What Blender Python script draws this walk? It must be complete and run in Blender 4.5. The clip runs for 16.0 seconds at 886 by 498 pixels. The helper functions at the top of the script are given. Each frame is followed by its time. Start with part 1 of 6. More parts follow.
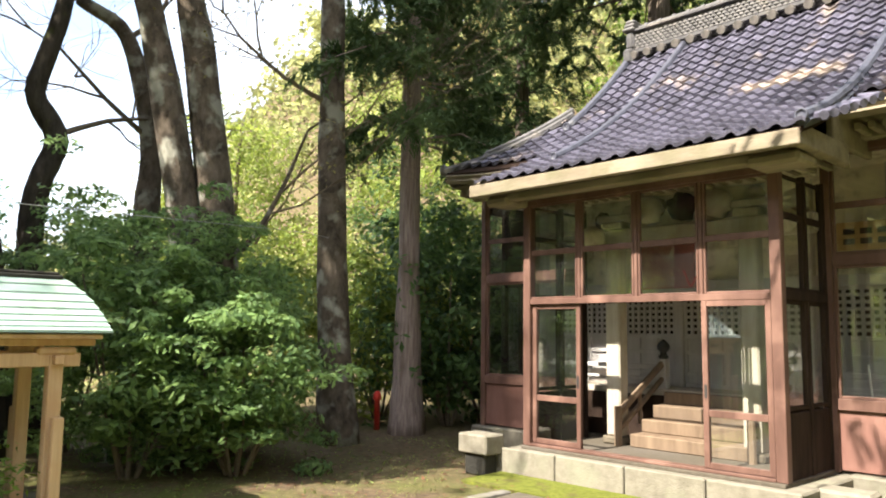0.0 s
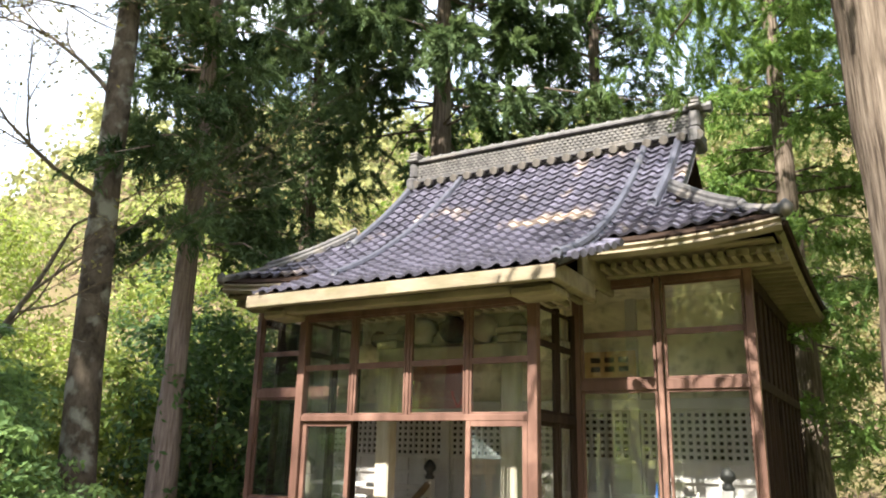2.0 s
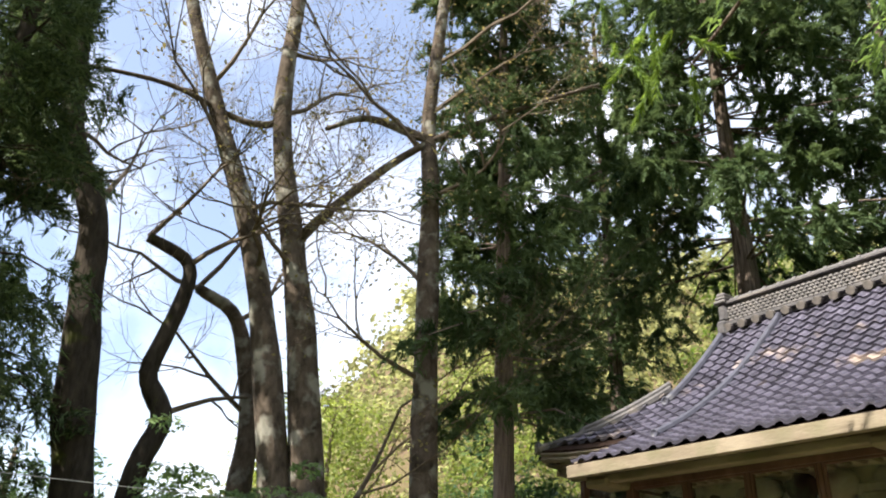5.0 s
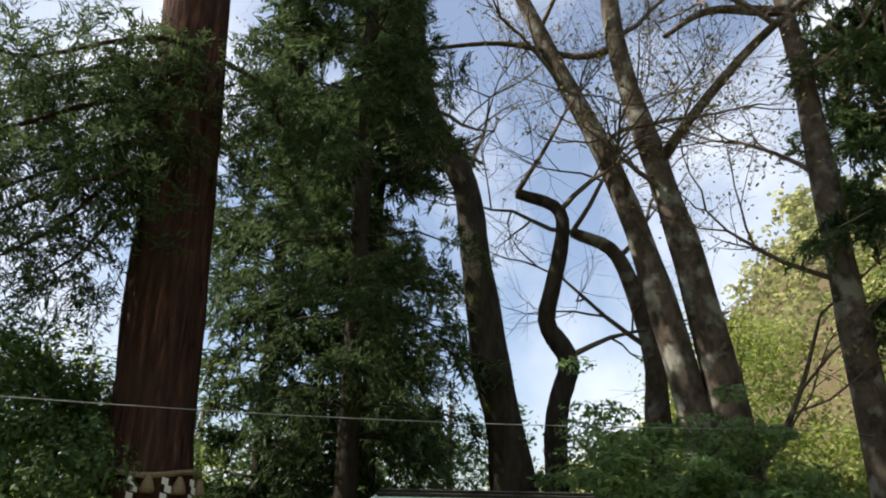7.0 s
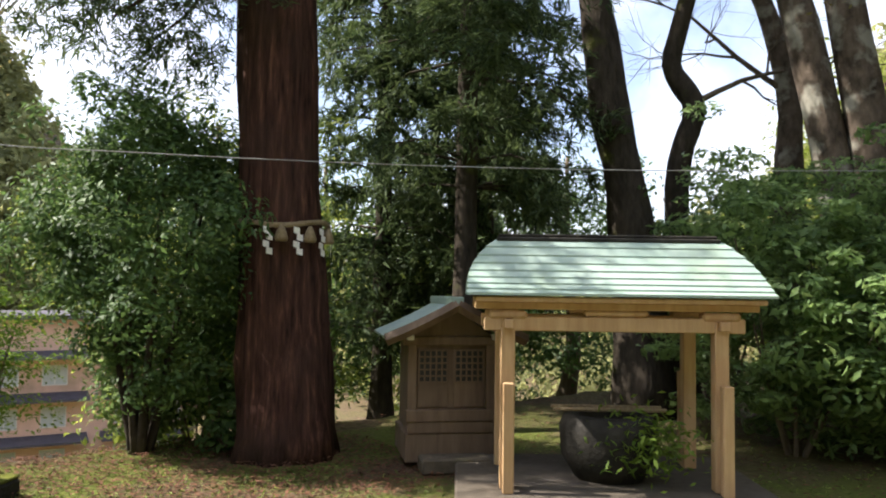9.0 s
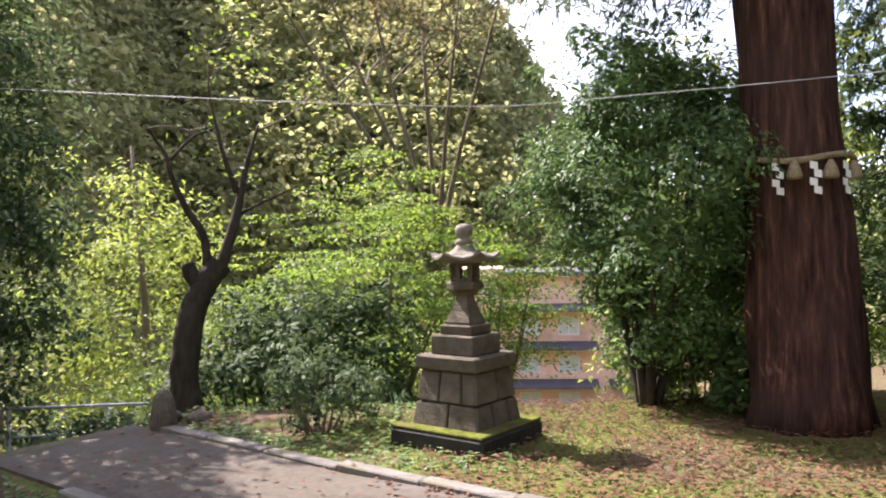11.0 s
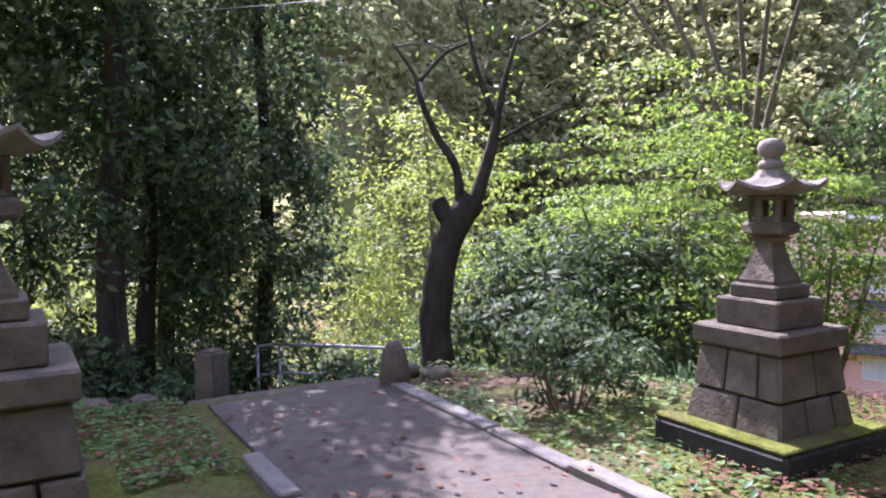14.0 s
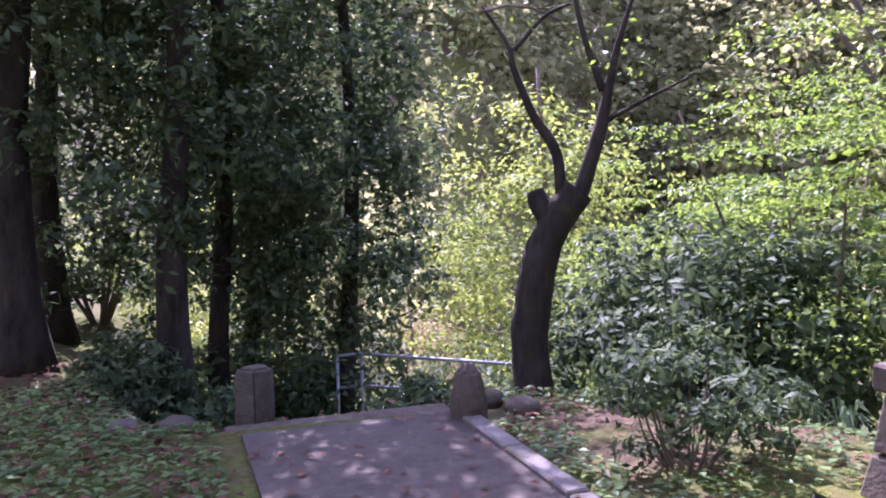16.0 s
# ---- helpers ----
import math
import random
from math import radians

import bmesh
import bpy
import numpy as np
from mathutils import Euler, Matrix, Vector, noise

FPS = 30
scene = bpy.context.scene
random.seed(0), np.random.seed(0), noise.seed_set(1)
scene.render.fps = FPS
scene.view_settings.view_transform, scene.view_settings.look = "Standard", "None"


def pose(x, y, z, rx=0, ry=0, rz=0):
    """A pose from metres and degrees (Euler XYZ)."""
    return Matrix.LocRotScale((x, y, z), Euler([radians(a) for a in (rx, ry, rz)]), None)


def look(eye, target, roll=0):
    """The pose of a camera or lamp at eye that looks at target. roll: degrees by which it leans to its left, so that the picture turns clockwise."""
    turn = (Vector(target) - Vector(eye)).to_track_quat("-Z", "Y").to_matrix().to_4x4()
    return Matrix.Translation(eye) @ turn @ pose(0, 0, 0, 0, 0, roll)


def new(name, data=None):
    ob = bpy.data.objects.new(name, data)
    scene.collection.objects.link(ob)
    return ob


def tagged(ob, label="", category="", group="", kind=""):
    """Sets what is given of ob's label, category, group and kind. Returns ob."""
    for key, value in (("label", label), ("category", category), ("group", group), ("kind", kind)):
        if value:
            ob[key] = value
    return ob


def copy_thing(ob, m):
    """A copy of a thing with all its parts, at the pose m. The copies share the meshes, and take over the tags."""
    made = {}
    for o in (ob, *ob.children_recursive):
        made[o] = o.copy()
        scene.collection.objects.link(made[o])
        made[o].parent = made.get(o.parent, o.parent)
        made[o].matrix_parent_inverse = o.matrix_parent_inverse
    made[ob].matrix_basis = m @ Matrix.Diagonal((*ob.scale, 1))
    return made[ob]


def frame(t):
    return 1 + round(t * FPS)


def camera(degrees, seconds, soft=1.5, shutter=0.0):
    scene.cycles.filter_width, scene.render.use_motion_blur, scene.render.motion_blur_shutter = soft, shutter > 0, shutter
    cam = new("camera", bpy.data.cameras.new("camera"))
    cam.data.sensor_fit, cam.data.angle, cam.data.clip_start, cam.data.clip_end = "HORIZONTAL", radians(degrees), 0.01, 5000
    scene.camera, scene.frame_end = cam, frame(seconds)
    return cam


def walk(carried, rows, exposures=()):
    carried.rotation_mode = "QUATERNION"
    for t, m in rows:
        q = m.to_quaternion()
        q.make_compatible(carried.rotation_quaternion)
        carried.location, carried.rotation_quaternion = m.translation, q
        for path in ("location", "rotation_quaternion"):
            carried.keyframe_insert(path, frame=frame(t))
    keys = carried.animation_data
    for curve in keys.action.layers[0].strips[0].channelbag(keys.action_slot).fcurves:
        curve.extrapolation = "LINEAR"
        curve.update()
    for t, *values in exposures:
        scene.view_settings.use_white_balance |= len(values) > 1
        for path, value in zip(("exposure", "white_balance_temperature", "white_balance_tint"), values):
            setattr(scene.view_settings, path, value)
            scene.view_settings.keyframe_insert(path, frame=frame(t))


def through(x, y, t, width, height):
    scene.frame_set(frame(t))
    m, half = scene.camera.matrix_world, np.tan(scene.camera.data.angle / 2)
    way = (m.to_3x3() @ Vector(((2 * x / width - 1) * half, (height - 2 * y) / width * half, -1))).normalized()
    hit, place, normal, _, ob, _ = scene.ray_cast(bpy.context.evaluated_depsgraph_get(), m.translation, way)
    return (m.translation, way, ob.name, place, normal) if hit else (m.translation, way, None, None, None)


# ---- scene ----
cam = camera(60.16, 16.0, soft=2.0)
ROWS = [
    (0, 0.001, 0.059, 1.739, 6.22, -0.72, 7.79),
    (0.5, -0.005, 0.008, 1.708, 8.72, -0.98, 1.41),
    (1, 0.012, -0.033, 1.686, 11.35, -1.17, -3.55),
    (1.5, 0.016, -0.033, 1.694, 13.63, -1.28, -6.98),
    (2, 0.028, -0.037, 1.708, 15.26, -1.35, -8.89),
    (2.5, 0.019, -0.034, 1.744, 16.34, -1.65, -10.01),
    (3, -0.003, -0.003, 1.783, 19.03, -2.09, -10.67),
    (3.5, -0.015, 0.000, 1.803, 23.89, -2.33, -10.81),
    (4, -0.027, -0.018, 1.805, 26.69, -2.01, -8.12),
    (4.5, -0.014, 0.010, 1.804, 26.73, -1.88, 1.77),
    (5, -0.007, 0.054, 1.810, 26.18, -1.92, 14.49),
    (5.2, -0.014, 0.063, 1.814, 25.94, -2.03, 18.69),
    (6.2, -0.200, 0.200, 1.805, 23.40, -1.50, 35.00),
    (7.3, -0.432, 0.404, 1.770, 19.31, -0.98, 45.75),
    (7.5, -0.445, 0.416, 1.759, 16.48, -1.09, 46.01),
    (8, -0.432, 0.430, 1.746, 9.47, -1.29, 46.83),
    (8.2, -0.438, 0.435, 1.741, 7.59, -1.20, 47.25),
    (9.2, -0.600, 0.500, 1.700, 2.50, -0.60, 54.50),
    (10.3, -0.815, 0.557, 1.639, 1.21, 0.26, 72.06),
    (10.5, -0.888, 0.571, 1.637, 1.01, 0.44, 76.46),
    (11, -1.099, 0.613, 1.645, -0.02, 0.94, 88.35),
    (11.5, -1.317, 0.630, 1.664, -1.57, 0.94, 94.88),
    (12, -1.580, 0.733, 1.646, -2.25, 0.91, 97.80),
    (12.5, -1.893, 0.755, 1.619, -2.85, 0.92, 102.60),
    (13, -2.221, 0.784, 1.606, -3.61, 1.02, 106.80),
    (13.5, -2.533, 0.859, 1.575, -3.83, 0.95, 109.47),
    (14, -2.848, 0.884, 1.521, -3.80, 0.83, 111.72),
    (14.5, -3.186, 0.909, 1.485, -3.80, 0.74, 112.88),
    (15, -3.536, 0.904, 1.501, -3.89, 0.75, 114.70),
    (15.5, -3.880, 0.783, 1.493, -3.81, 0.72, 117.92),
    (16, -4.184, 0.694, 1.457, -3.78, 0.85, 121.54),
]
EXPOSURES = [(0.0, 1.9, 6500, 10), (2.0, 2.0, 6400, 9), (4.0, 1.75, 6400, 10), (5.2, 1.3, 6400, 12), (7.3, 0.62, 6300, 10), (8.2, 0.92, 6300, 10), (10.3, 1.82, 6500, 26), (11.5, 1.9, 5800, 27), (13.5, 2.0, 5400, 36), (14.5, 2.0, 5250, 48), (16.0, 2.05, 5200, 60)]
walk(cam, [(t, pose(x, y, z, 90 + p, r, w)) for t, x, y, z, p, r, w in ROWS], EXPOSURES)

# ---- world, sun ----
SUN_YAW, SUN_UP = 139.0, 48.0
sun_way = Vector((-math.sin(radians(SUN_YAW)) * math.cos(radians(SUN_UP)), math.cos(radians(SUN_YAW)) * math.cos(radians(SUN_UP)), math.sin(radians(SUN_UP))))
world = bpy.data.worlds.new("sky")
scene.world = world
world.use_nodes = True
wn, wl = world.node_tree.nodes, world.node_tree.links
sky = wn.new("ShaderNodeTexSky")
sky.sky_type, sky.sun_disc = "NISHITA", False
sky.sun_elevation, sky.sun_rotation = radians(SUN_UP), radians(-SUN_YAW)
sky.air_density, sky.dust_density = 1.0, 2.0
coord = wn.new("ShaderNodeTexCoord")
cloud = wn.new("ShaderNodeTexNoise")
cloud.inputs["Scale"].default_value, cloud.inputs["Detail"].default_value = 2.6, 7
cloud_ramp = wn.new("ShaderNodeValToRGB")
cloud_ramp.color_ramp.elements[0].position, cloud_ramp.color_ramp.elements[1].position = 0.44, 0.64
cloud_ramp.color_ramp.elements[0].color = (0.12, 0.12, 0.12, 1)
cloud_mix = wn.new("ShaderNodeMix")
cloud_mix.data_type = "RGBA"
cloud_mix.inputs["B"].default_value = (6.2, 6.4, 6.8, 1)
wl.new(coord.outputs["Generated"], cloud.inputs["Vector"])
wl.new(cloud.outputs["Fac"], cloud_ramp.inputs["Fac"])
wl.new(cloud_ramp.outputs["Color"], cloud_mix.inputs["Factor"])
wl.new(sky.outputs["Color"], cloud_mix.inputs["A"])
wl.new(cloud_mix.outputs["Result"], wn["Background"].inputs["Color"])
wn["Background"].inputs["Strength"].default_value = 0.12
sun = new("sun", bpy.data.lights.new("sun", "SUN"))
sun.data.energy, sun.data.angle, sun.data.color = 5.0, radians(0.6), (1.0, 0.93, 0.80)
sun.matrix_world = look(sun_way * 80, (0, 0, 0))


# ---- materials ----
def material(name, rough=0.8, metal=0.0):
    m = bpy.data.materials.new(name)
    m.use_nodes = True
    b = m.node_tree.nodes["Principled BSDF"]
    b.inputs["Roughness"].default_value, b.inputs["Metallic"].default_value = rough, metal
    return m, m.node_tree.nodes, m.node_tree.links, b


def ramp(nodes, stops):
    r = nodes.new("ShaderNodeValToRGB")
    els = r.color_ramp.elements
    while len(els) < len(stops):
        els.new(0.5)
    for e, (p, c) in zip(els, stops):
        e.position, e.color = p, (*c, 1)
    return r


def surface(name, stops, scale=6.0, stretch=(1, 1, 1), rough=0.8, bump=0.3, fine=40.0, blotch=1.2, blotch_colour=None, blotch_at=(0.55, 0.7), spec=0.3, island=0.0, by_object=0.0, metal=0.0):
    """Grain, finer grain as relief, and blotches of a second colour, in metres."""
    m, n, l, b = material(name, rough, metal)
    b.inputs["Specular IOR Level"].default_value = spec
    tc, mp = n.new("ShaderNodeTexCoord"), n.new("ShaderNodeMapping")
    mp.inputs["Scale"].default_value = stretch
    l.new(tc.outputs["Object"], mp.inputs["Vector"])
    g = n.new("ShaderNodeTexNoise")
    g.inputs["Scale"].default_value, g.inputs["Detail"].default_value, g.inputs["Roughness"].default_value = scale, 6, 0.65
    l.new(mp.outputs["Vector"], g.inputs["Vector"])
    r = ramp(n, stops)
    l.new(g.outputs["Fac"], r.inputs["Fac"])
    colour = r.outputs["Color"]
    if blotch_colour:
        g2 = n.new("ShaderNodeTexNoise")
        g2.inputs["Scale"].default_value, g2.inputs["Detail"].default_value = blotch, 5
        l.new(tc.outputs["Object"], g2.inputs["Vector"])
        r2 = ramp(n, [(blotch_at[0], (0, 0, 0)), (blotch_at[1], (1, 1, 1))])
        l.new(g2.outputs["Fac"], r2.inputs["Fac"])
        mx = n.new("ShaderNodeMix")
        mx.data_type = "RGBA"
        mx.inputs["B"].default_value = (*blotch_colour, 1)
        l.new(r2.outputs["Color"], mx.inputs["Factor"])
        l.new(colour, mx.inputs["A"])
        colour = mx.outputs["Result"]
    if island or by_object:
        src = n.new("ShaderNodeNewGeometry").outputs["Random Per Island"] if island else n.new("ShaderNodeObjectInfo").outputs["Random"]
        mr = n.new("ShaderNodeMapRange")
        k = island or by_object
        mr.inputs["To Min"].default_value, mr.inputs["To Max"].default_value = 1 - k, 1 + k
        l.new(src, mr.inputs["Value"])
        hsv = n.new("ShaderNodeHueSaturation")
        l.new(mr.outputs["Result"], hsv.inputs["Value"])
        l.new(colour, hsv.inputs["Color"])
        colour = hsv.outputs["Color"]
    l.new(colour, b.inputs["Base Color"])
    if bump:
        g3 = n.new("ShaderNodeTexNoise")
        g3.inputs["Scale"].default_value, g3.inputs["Detail"].default_value = fine, 5
        l.new(mp.outputs["Vector"], g3.inputs["Vector"])
        bp = n.new("ShaderNodeBump")
        bp.inputs["Strength"].default_value, bp.inputs["Distance"].default_value = bump, 0.02
        l.new(g3.outputs["Fac"], bp.inputs["Height"])
        l.new(bp.outputs["Normal"], b.inputs["Normal"])
    return m


def leaf_material(name, dark, light, through=0.4, rough=0.45, patch=0.0, across=0.5):
    """Leaves: colour by leaf, sheen, and light that comes through."""
    m, n, l, b = material(name, rough)
    b.inputs["Specular IOR Level"].default_value = 0.22
    g = n.new("ShaderNodeNewGeometry")
    r = ramp(n, [(0.0, dark), (0.7, light), (1.0, tuple(min(1, c * 1.35) for c in light))])
    if patch:
        tex = n.new("ShaderNodeTexNoise")
        tex.inputs["Scale"].default_value, tex.inputs["Detail"].default_value = across, 3
        l.new(g.outputs["Position"], tex.inputs["Vector"])
        wide = n.new("ShaderNodeMapRange")
        wide.inputs["From Min"].default_value, wide.inputs["From Max"].default_value = 0.32, 0.68
        l.new(tex.outputs["Fac"], wide.inputs["Value"])
        both = n.new("ShaderNodeMix")
        both.inputs["Factor"].default_value = patch
        l.new(g.outputs["Random Per Island"], both.inputs["A"])
        l.new(wide.outputs["Result"], both.inputs["B"])
        l.new(both.outputs["Result"], r.inputs["Fac"])
    else:
        l.new(g.outputs["Random Per Island"], r.inputs["Fac"])
    l.new(r.outputs["Color"], b.inputs["Base Color"])
    t = n.new("ShaderNodeBsdfTranslucent")
    hsv = n.new("ShaderNodeHueSaturation")
    hsv.inputs["Value"].default_value, hsv.inputs["Saturation"].default_value, hsv.inputs["Hue"].default_value = 1.8, 1.05, 0.48
    l.new(r.outputs["Color"], hsv.inputs["Color"])
    l.new(hsv.outputs["Color"], t.inputs["Color"])
    mx = n.new("ShaderNodeMixShader")
    mx.inputs["Fac"].default_value = through
    l.new(b.outputs["BSDF"], mx.inputs[1])
    l.new(t.outputs["BSDF"], mx.inputs[2])
    l.new(mx.outputs["Shader"], n["Material Output"].inputs["Surface"])
    return m


M_red = surface("reddish_wood", [(0.3, (0.078, 0.040, 0.031)), (0.7, (0.155, 0.085, 0.066))], 7, (1, 1, 0.15), 0.5, 0.15, 60, 2, (0.27, 0.155, 0.12), (0.52, 0.78))
M_pink = surface("faded_panel", [(0.3, (0.15, 0.070, 0.055)), (0.7, (0.235, 0.125, 0.10))], 3, (1, 1, 0.2), 0.6, 0.1, 50, 1.5, (0.14, 0.06, 0.05), (0.5, 0.75))
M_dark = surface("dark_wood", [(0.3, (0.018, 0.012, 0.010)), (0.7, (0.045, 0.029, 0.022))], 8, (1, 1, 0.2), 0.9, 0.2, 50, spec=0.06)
M_grey = surface("weathered_wood", [(0.3, (0.32, 0.28, 0.23)), (0.7, (0.50, 0.45, 0.38))], 9, (1, 1, 0.12), 0.75, 0.2, 60, 2.5, (0.33, 0.25, 0.18), (0.55, 0.8))
M_pale = surface("pale_grey_wood", [(0.3, (0.38, 0.36, 0.36)), (0.7, (0.52, 0.50, 0.49))], 5, (1, 1, 0.2), 0.75, 0.15, 60, 3, (0.40, 0.36, 0.34), (0.5, 0.8))
M_eave = surface("mossy_eave_board", [(0.3, (0.16, 0.128, 0.088)), (0.7, (0.29, 0.245, 0.178))], 6, (0.3, 1, 1), 0.8, 0.25, 50, 2.5, (0.15, 0.14, 0.08), (0.48, 0.7))
M_new = surface("new_cedar_wood", [(0.3, (0.42, 0.26, 0.13)), (0.7, (0.62, 0.43, 0.24))], 10, (1, 1, 0.1), 0.65, 0.15, 60, 3, (0.50, 0.30, 0.15), (0.5, 0.8))
M_old = surface("old_brown_wood", [(0.3, (0.115, 0.078, 0.052)), (0.7, (0.215, 0.152, 0.102))], 9, (1, 1, 0.12), 0.75, 0.25, 60, 2.5, (0.14, 0.10, 0.07), (0.5, 0.75))
# pinkish blotches in both tile materials imitate dapples of sunlight
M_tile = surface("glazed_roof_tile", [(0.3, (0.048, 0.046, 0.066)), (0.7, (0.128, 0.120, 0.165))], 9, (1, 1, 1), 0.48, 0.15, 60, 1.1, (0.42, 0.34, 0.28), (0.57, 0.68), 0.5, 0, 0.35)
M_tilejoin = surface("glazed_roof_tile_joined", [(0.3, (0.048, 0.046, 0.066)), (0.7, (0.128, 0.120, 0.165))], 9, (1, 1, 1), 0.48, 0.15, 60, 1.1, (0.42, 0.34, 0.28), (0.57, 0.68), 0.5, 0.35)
M_ridge = surface("ridge_tile", [(0.3, (0.045, 0.044, 0.048)), (0.7, (0.115, 0.108, 0.11))], 7, (1, 1, 1), 0.55, 0.3, 40, 2, (0.24, 0.21, 0.18), (0.55, 0.75), 0.4)
M_rib = surface("blue_black_rib_tile", [(0.3, (0.045, 0.047, 0.066)), (0.7, (0.09, 0.092, 0.125))], 7, (1, 1, 1), 0.55, 0.2, 40, 2, (0.2, 0.2, 0.2), (0.62, 0.8), 0.5)
M_copper = surface("green_copper_sheet", [(0.3, (0.27, 0.38, 0.335)), (0.7, (0.38, 0.48, 0.425))], 3, (1, 1, 1), 0.5, 0.1, 30, 2, (0.38, 0.50, 0.36), (0.5, 0.8), 0.5)
M_stone = surface("weathered_granite", [(0.25, (0.064, 0.054, 0.038)), (0.75, (0.162, 0.134, 0.099))], 8, (1, 1, 1), 0.85, 0.5, 45, 2.2, (0.10, 0.10, 0.06), (0.55, 0.72), 0.2, 0, 0.12)
M_stonepale = surface("pale_granite", [(0.25, (0.135, 0.120, 0.092)), (0.75, (0.24, 0.218, 0.175))], 8, (1, 1, 1), 0.85, 0.4, 50, 2.2, (0.22, 0.22, 0.16), (0.55, 0.75), 0.2, 0, 0.1)
M_darkstone = surface("damp_dark_stone", [(0.3, (0.016, 0.015, 0.013)), (0.7, (0.042, 0.039, 0.032))], 6, (1, 1, 1), 0.8, 0.6, 30)
M_moss = surface("moss", [(0.3, (0.07, 0.085, 0.015)), (0.7, (0.17, 0.18, 0.035))], 14, (1, 1, 1), 0.95, 1.0, 60, 3, (0.10, 0.08, 0.04), (0.55, 0.7), 0.1)
M_concrete = surface("path_concrete", [(0.3, (0.072, 0.060, 0.046)), (0.7, (0.115, 0.098, 0.076))], 14, (1, 1, 1), 0.9, 0.3, 70, 0.9, (0.11, 0.095, 0.08), (0.5, 0.7), 0.2)
M_kerb = surface("kerb_stone", [(0.3, (0.115, 0.105, 0.09)), (0.7, (0.19, 0.175, 0.152))], 9, (1, 1, 1), 0.9, 0.4, 50, 2, (0.14, 0.13, 0.09), (0.52, 0.7), 0.2, 0, 0.15)
M_bark = surface("cedar_bark", [(0.36, (0.040, 0.029, 0.023)), (0.5, (0.135, 0.105, 0.084)), (0.7, (0.25, 0.205, 0.168))], 5, (4.6, 4.6, 0.32), 0.95, 1.0, 9, 1.0, (0.09, 0.07, 0.055), (0.5, 0.75), 0.1)
M_pinkbark = surface("pinkish_cedar_bark", [(0.3, (0.15, 0.108, 0.094)), (0.7, (0.40, 0.315, 0.275))], 6, (4, 4, 0.3), 0.95, 0.8, 12, 1.2, (0.16, 0.12, 0.10), (0.55, 0.75), 0.1)
M_ridgeband = surface("ridge_band_tile", [(0.3, (0.10, 0.096, 0.096)), (0.7, (0.22, 0.205, 0.20))], 7, (1, 1, 1), 0.6, 0.2, 40, 2, (0.32, 0.27, 0.23), (0.55, 0.75), 0.4)
M_redbark = surface("red_cedar_bark", [(0.34, (0.022, 0.012, 0.010)), (0.55, (0.075, 0.037, 0.028)), (0.8, (0.22, 0.11, 0.07))], 6, (2.6, 2.6, 0.28), 0.95, 1.0, 9, 1.0, (0.06, 0.038, 0.03), (0.5, 0.75), 0.1)
M_zelkova = surface("lichen_spotted_bark", [(0.3, (0.036, 0.028, 0.021)), (0.65, (0.155, 0.124, 0.097))], 6, (1, 1, 0.6), 0.95, 1.0, 16, 3.0, (0.29, 0.28, 0.235), (0.52, 0.64), 0.1)
M_twig = surface("bare_twig", [(0.3, (0.10, 0.075, 0.055)), (0.7, (0.21, 0.17, 0.125))], 9, (1, 1, 0.3), 0.9, 0.2, 30)
M_stump = surface("dark_mossy_bark", [(0.3, (0.022, 0.019, 0.016)), (0.7, (0.075, 0.062, 0.048))], 6, (1.5, 1.5, 0.5), 0.95, 0.9, 15, 2.5, (0.07, 0.08, 0.02), (0.6, 0.75), 0.1)
M_white = surface("white_paper", [(0.3, (0.78, 0.77, 0.74)), (0.7, (0.86, 0.85, 0.82))], 4, rough=0.9, bump=0.05)
M_rope = surface("straw_rope", [(0.3, (0.20, 0.15, 0.09)), (0.7, (0.36, 0.28, 0.17))], 30, (1, 1, 1), 0.95, 0.6, 60)
M_steel = surface("galvanised_pipe", [(0.3, (0.28, 0.29, 0.30)), (0.7, (0.42, 0.43, 0.44))], 12, rough=0.45, bump=0.1, metal=0.8)
M_curtain = surface("dark_red_board", [(0.3, (0.22, 0.042, 0.028)), (0.7, (0.33, 0.075, 0.048))], 2, (1, 1, 0.3), 0.7, 0.1)
M_bright = surface("red_cord", [(0.3, (0.5, 0.03, 0.02)), (0.7, (0.6, 0.06, 0.04))], 5, rough=0.7, bump=0.1)
M_ochre = surface("ochre_plaque", [(0.3, (0.42, 0.25, 0.10)), (0.7, (0.55, 0.36, 0.17))], 5, rough=0.7, bump=0.1)
M_cream = surface("painted_ceiling_board", [(0.3, (0.605, 0.538, 0.403)), (0.7, (0.806, 0.739, 0.591))], 3, (0.4, 1, 1), 0.8, 0.1, 40, 7, (0.36, 0.31, 0.24), (0.50, 0.72))
M_black = surface("black_metal", [(0.3, (0.02, 0.02, 0.02)), (0.7, (0.04, 0.04, 0.04))], 8, rough=0.5, bump=0.1)
M_wire = surface("grey_cable", [(0.3, (0.25, 0.25, 0.24)), (0.7, (0.32, 0.32, 0.31))], 8, rough=0.5, bump=0)
M_wall = surface("pinkish_render", [(0.3, (0.72, 0.47, 0.38)), (0.7, (0.84, 0.58, 0.48))], 1.5, rough=0.9, bump=0.1, blotch=0.4, blotch_colour=(0.52, 0.36, 0.27))
M_band = surface("slate_blue_eave", [(0.3, (0.07, 0.065, 0.08)), (0.7, (0.11, 0.10, 0.12))], 2, rough=0.7, bump=0.1)
M_sash = surface("white_sash", [(0.3, (0.7, 0.7, 0.7)), (0.7, (0.8, 0.8, 0.8))], 2, rough=0.5, bump=0)
M_bluestick = surface("blue_plastic", [(0.3, (0.04, 0.14, 0.5)), (0.7, (0.06, 0.2, 0.6))], 2, rough=0.4, bump=0)

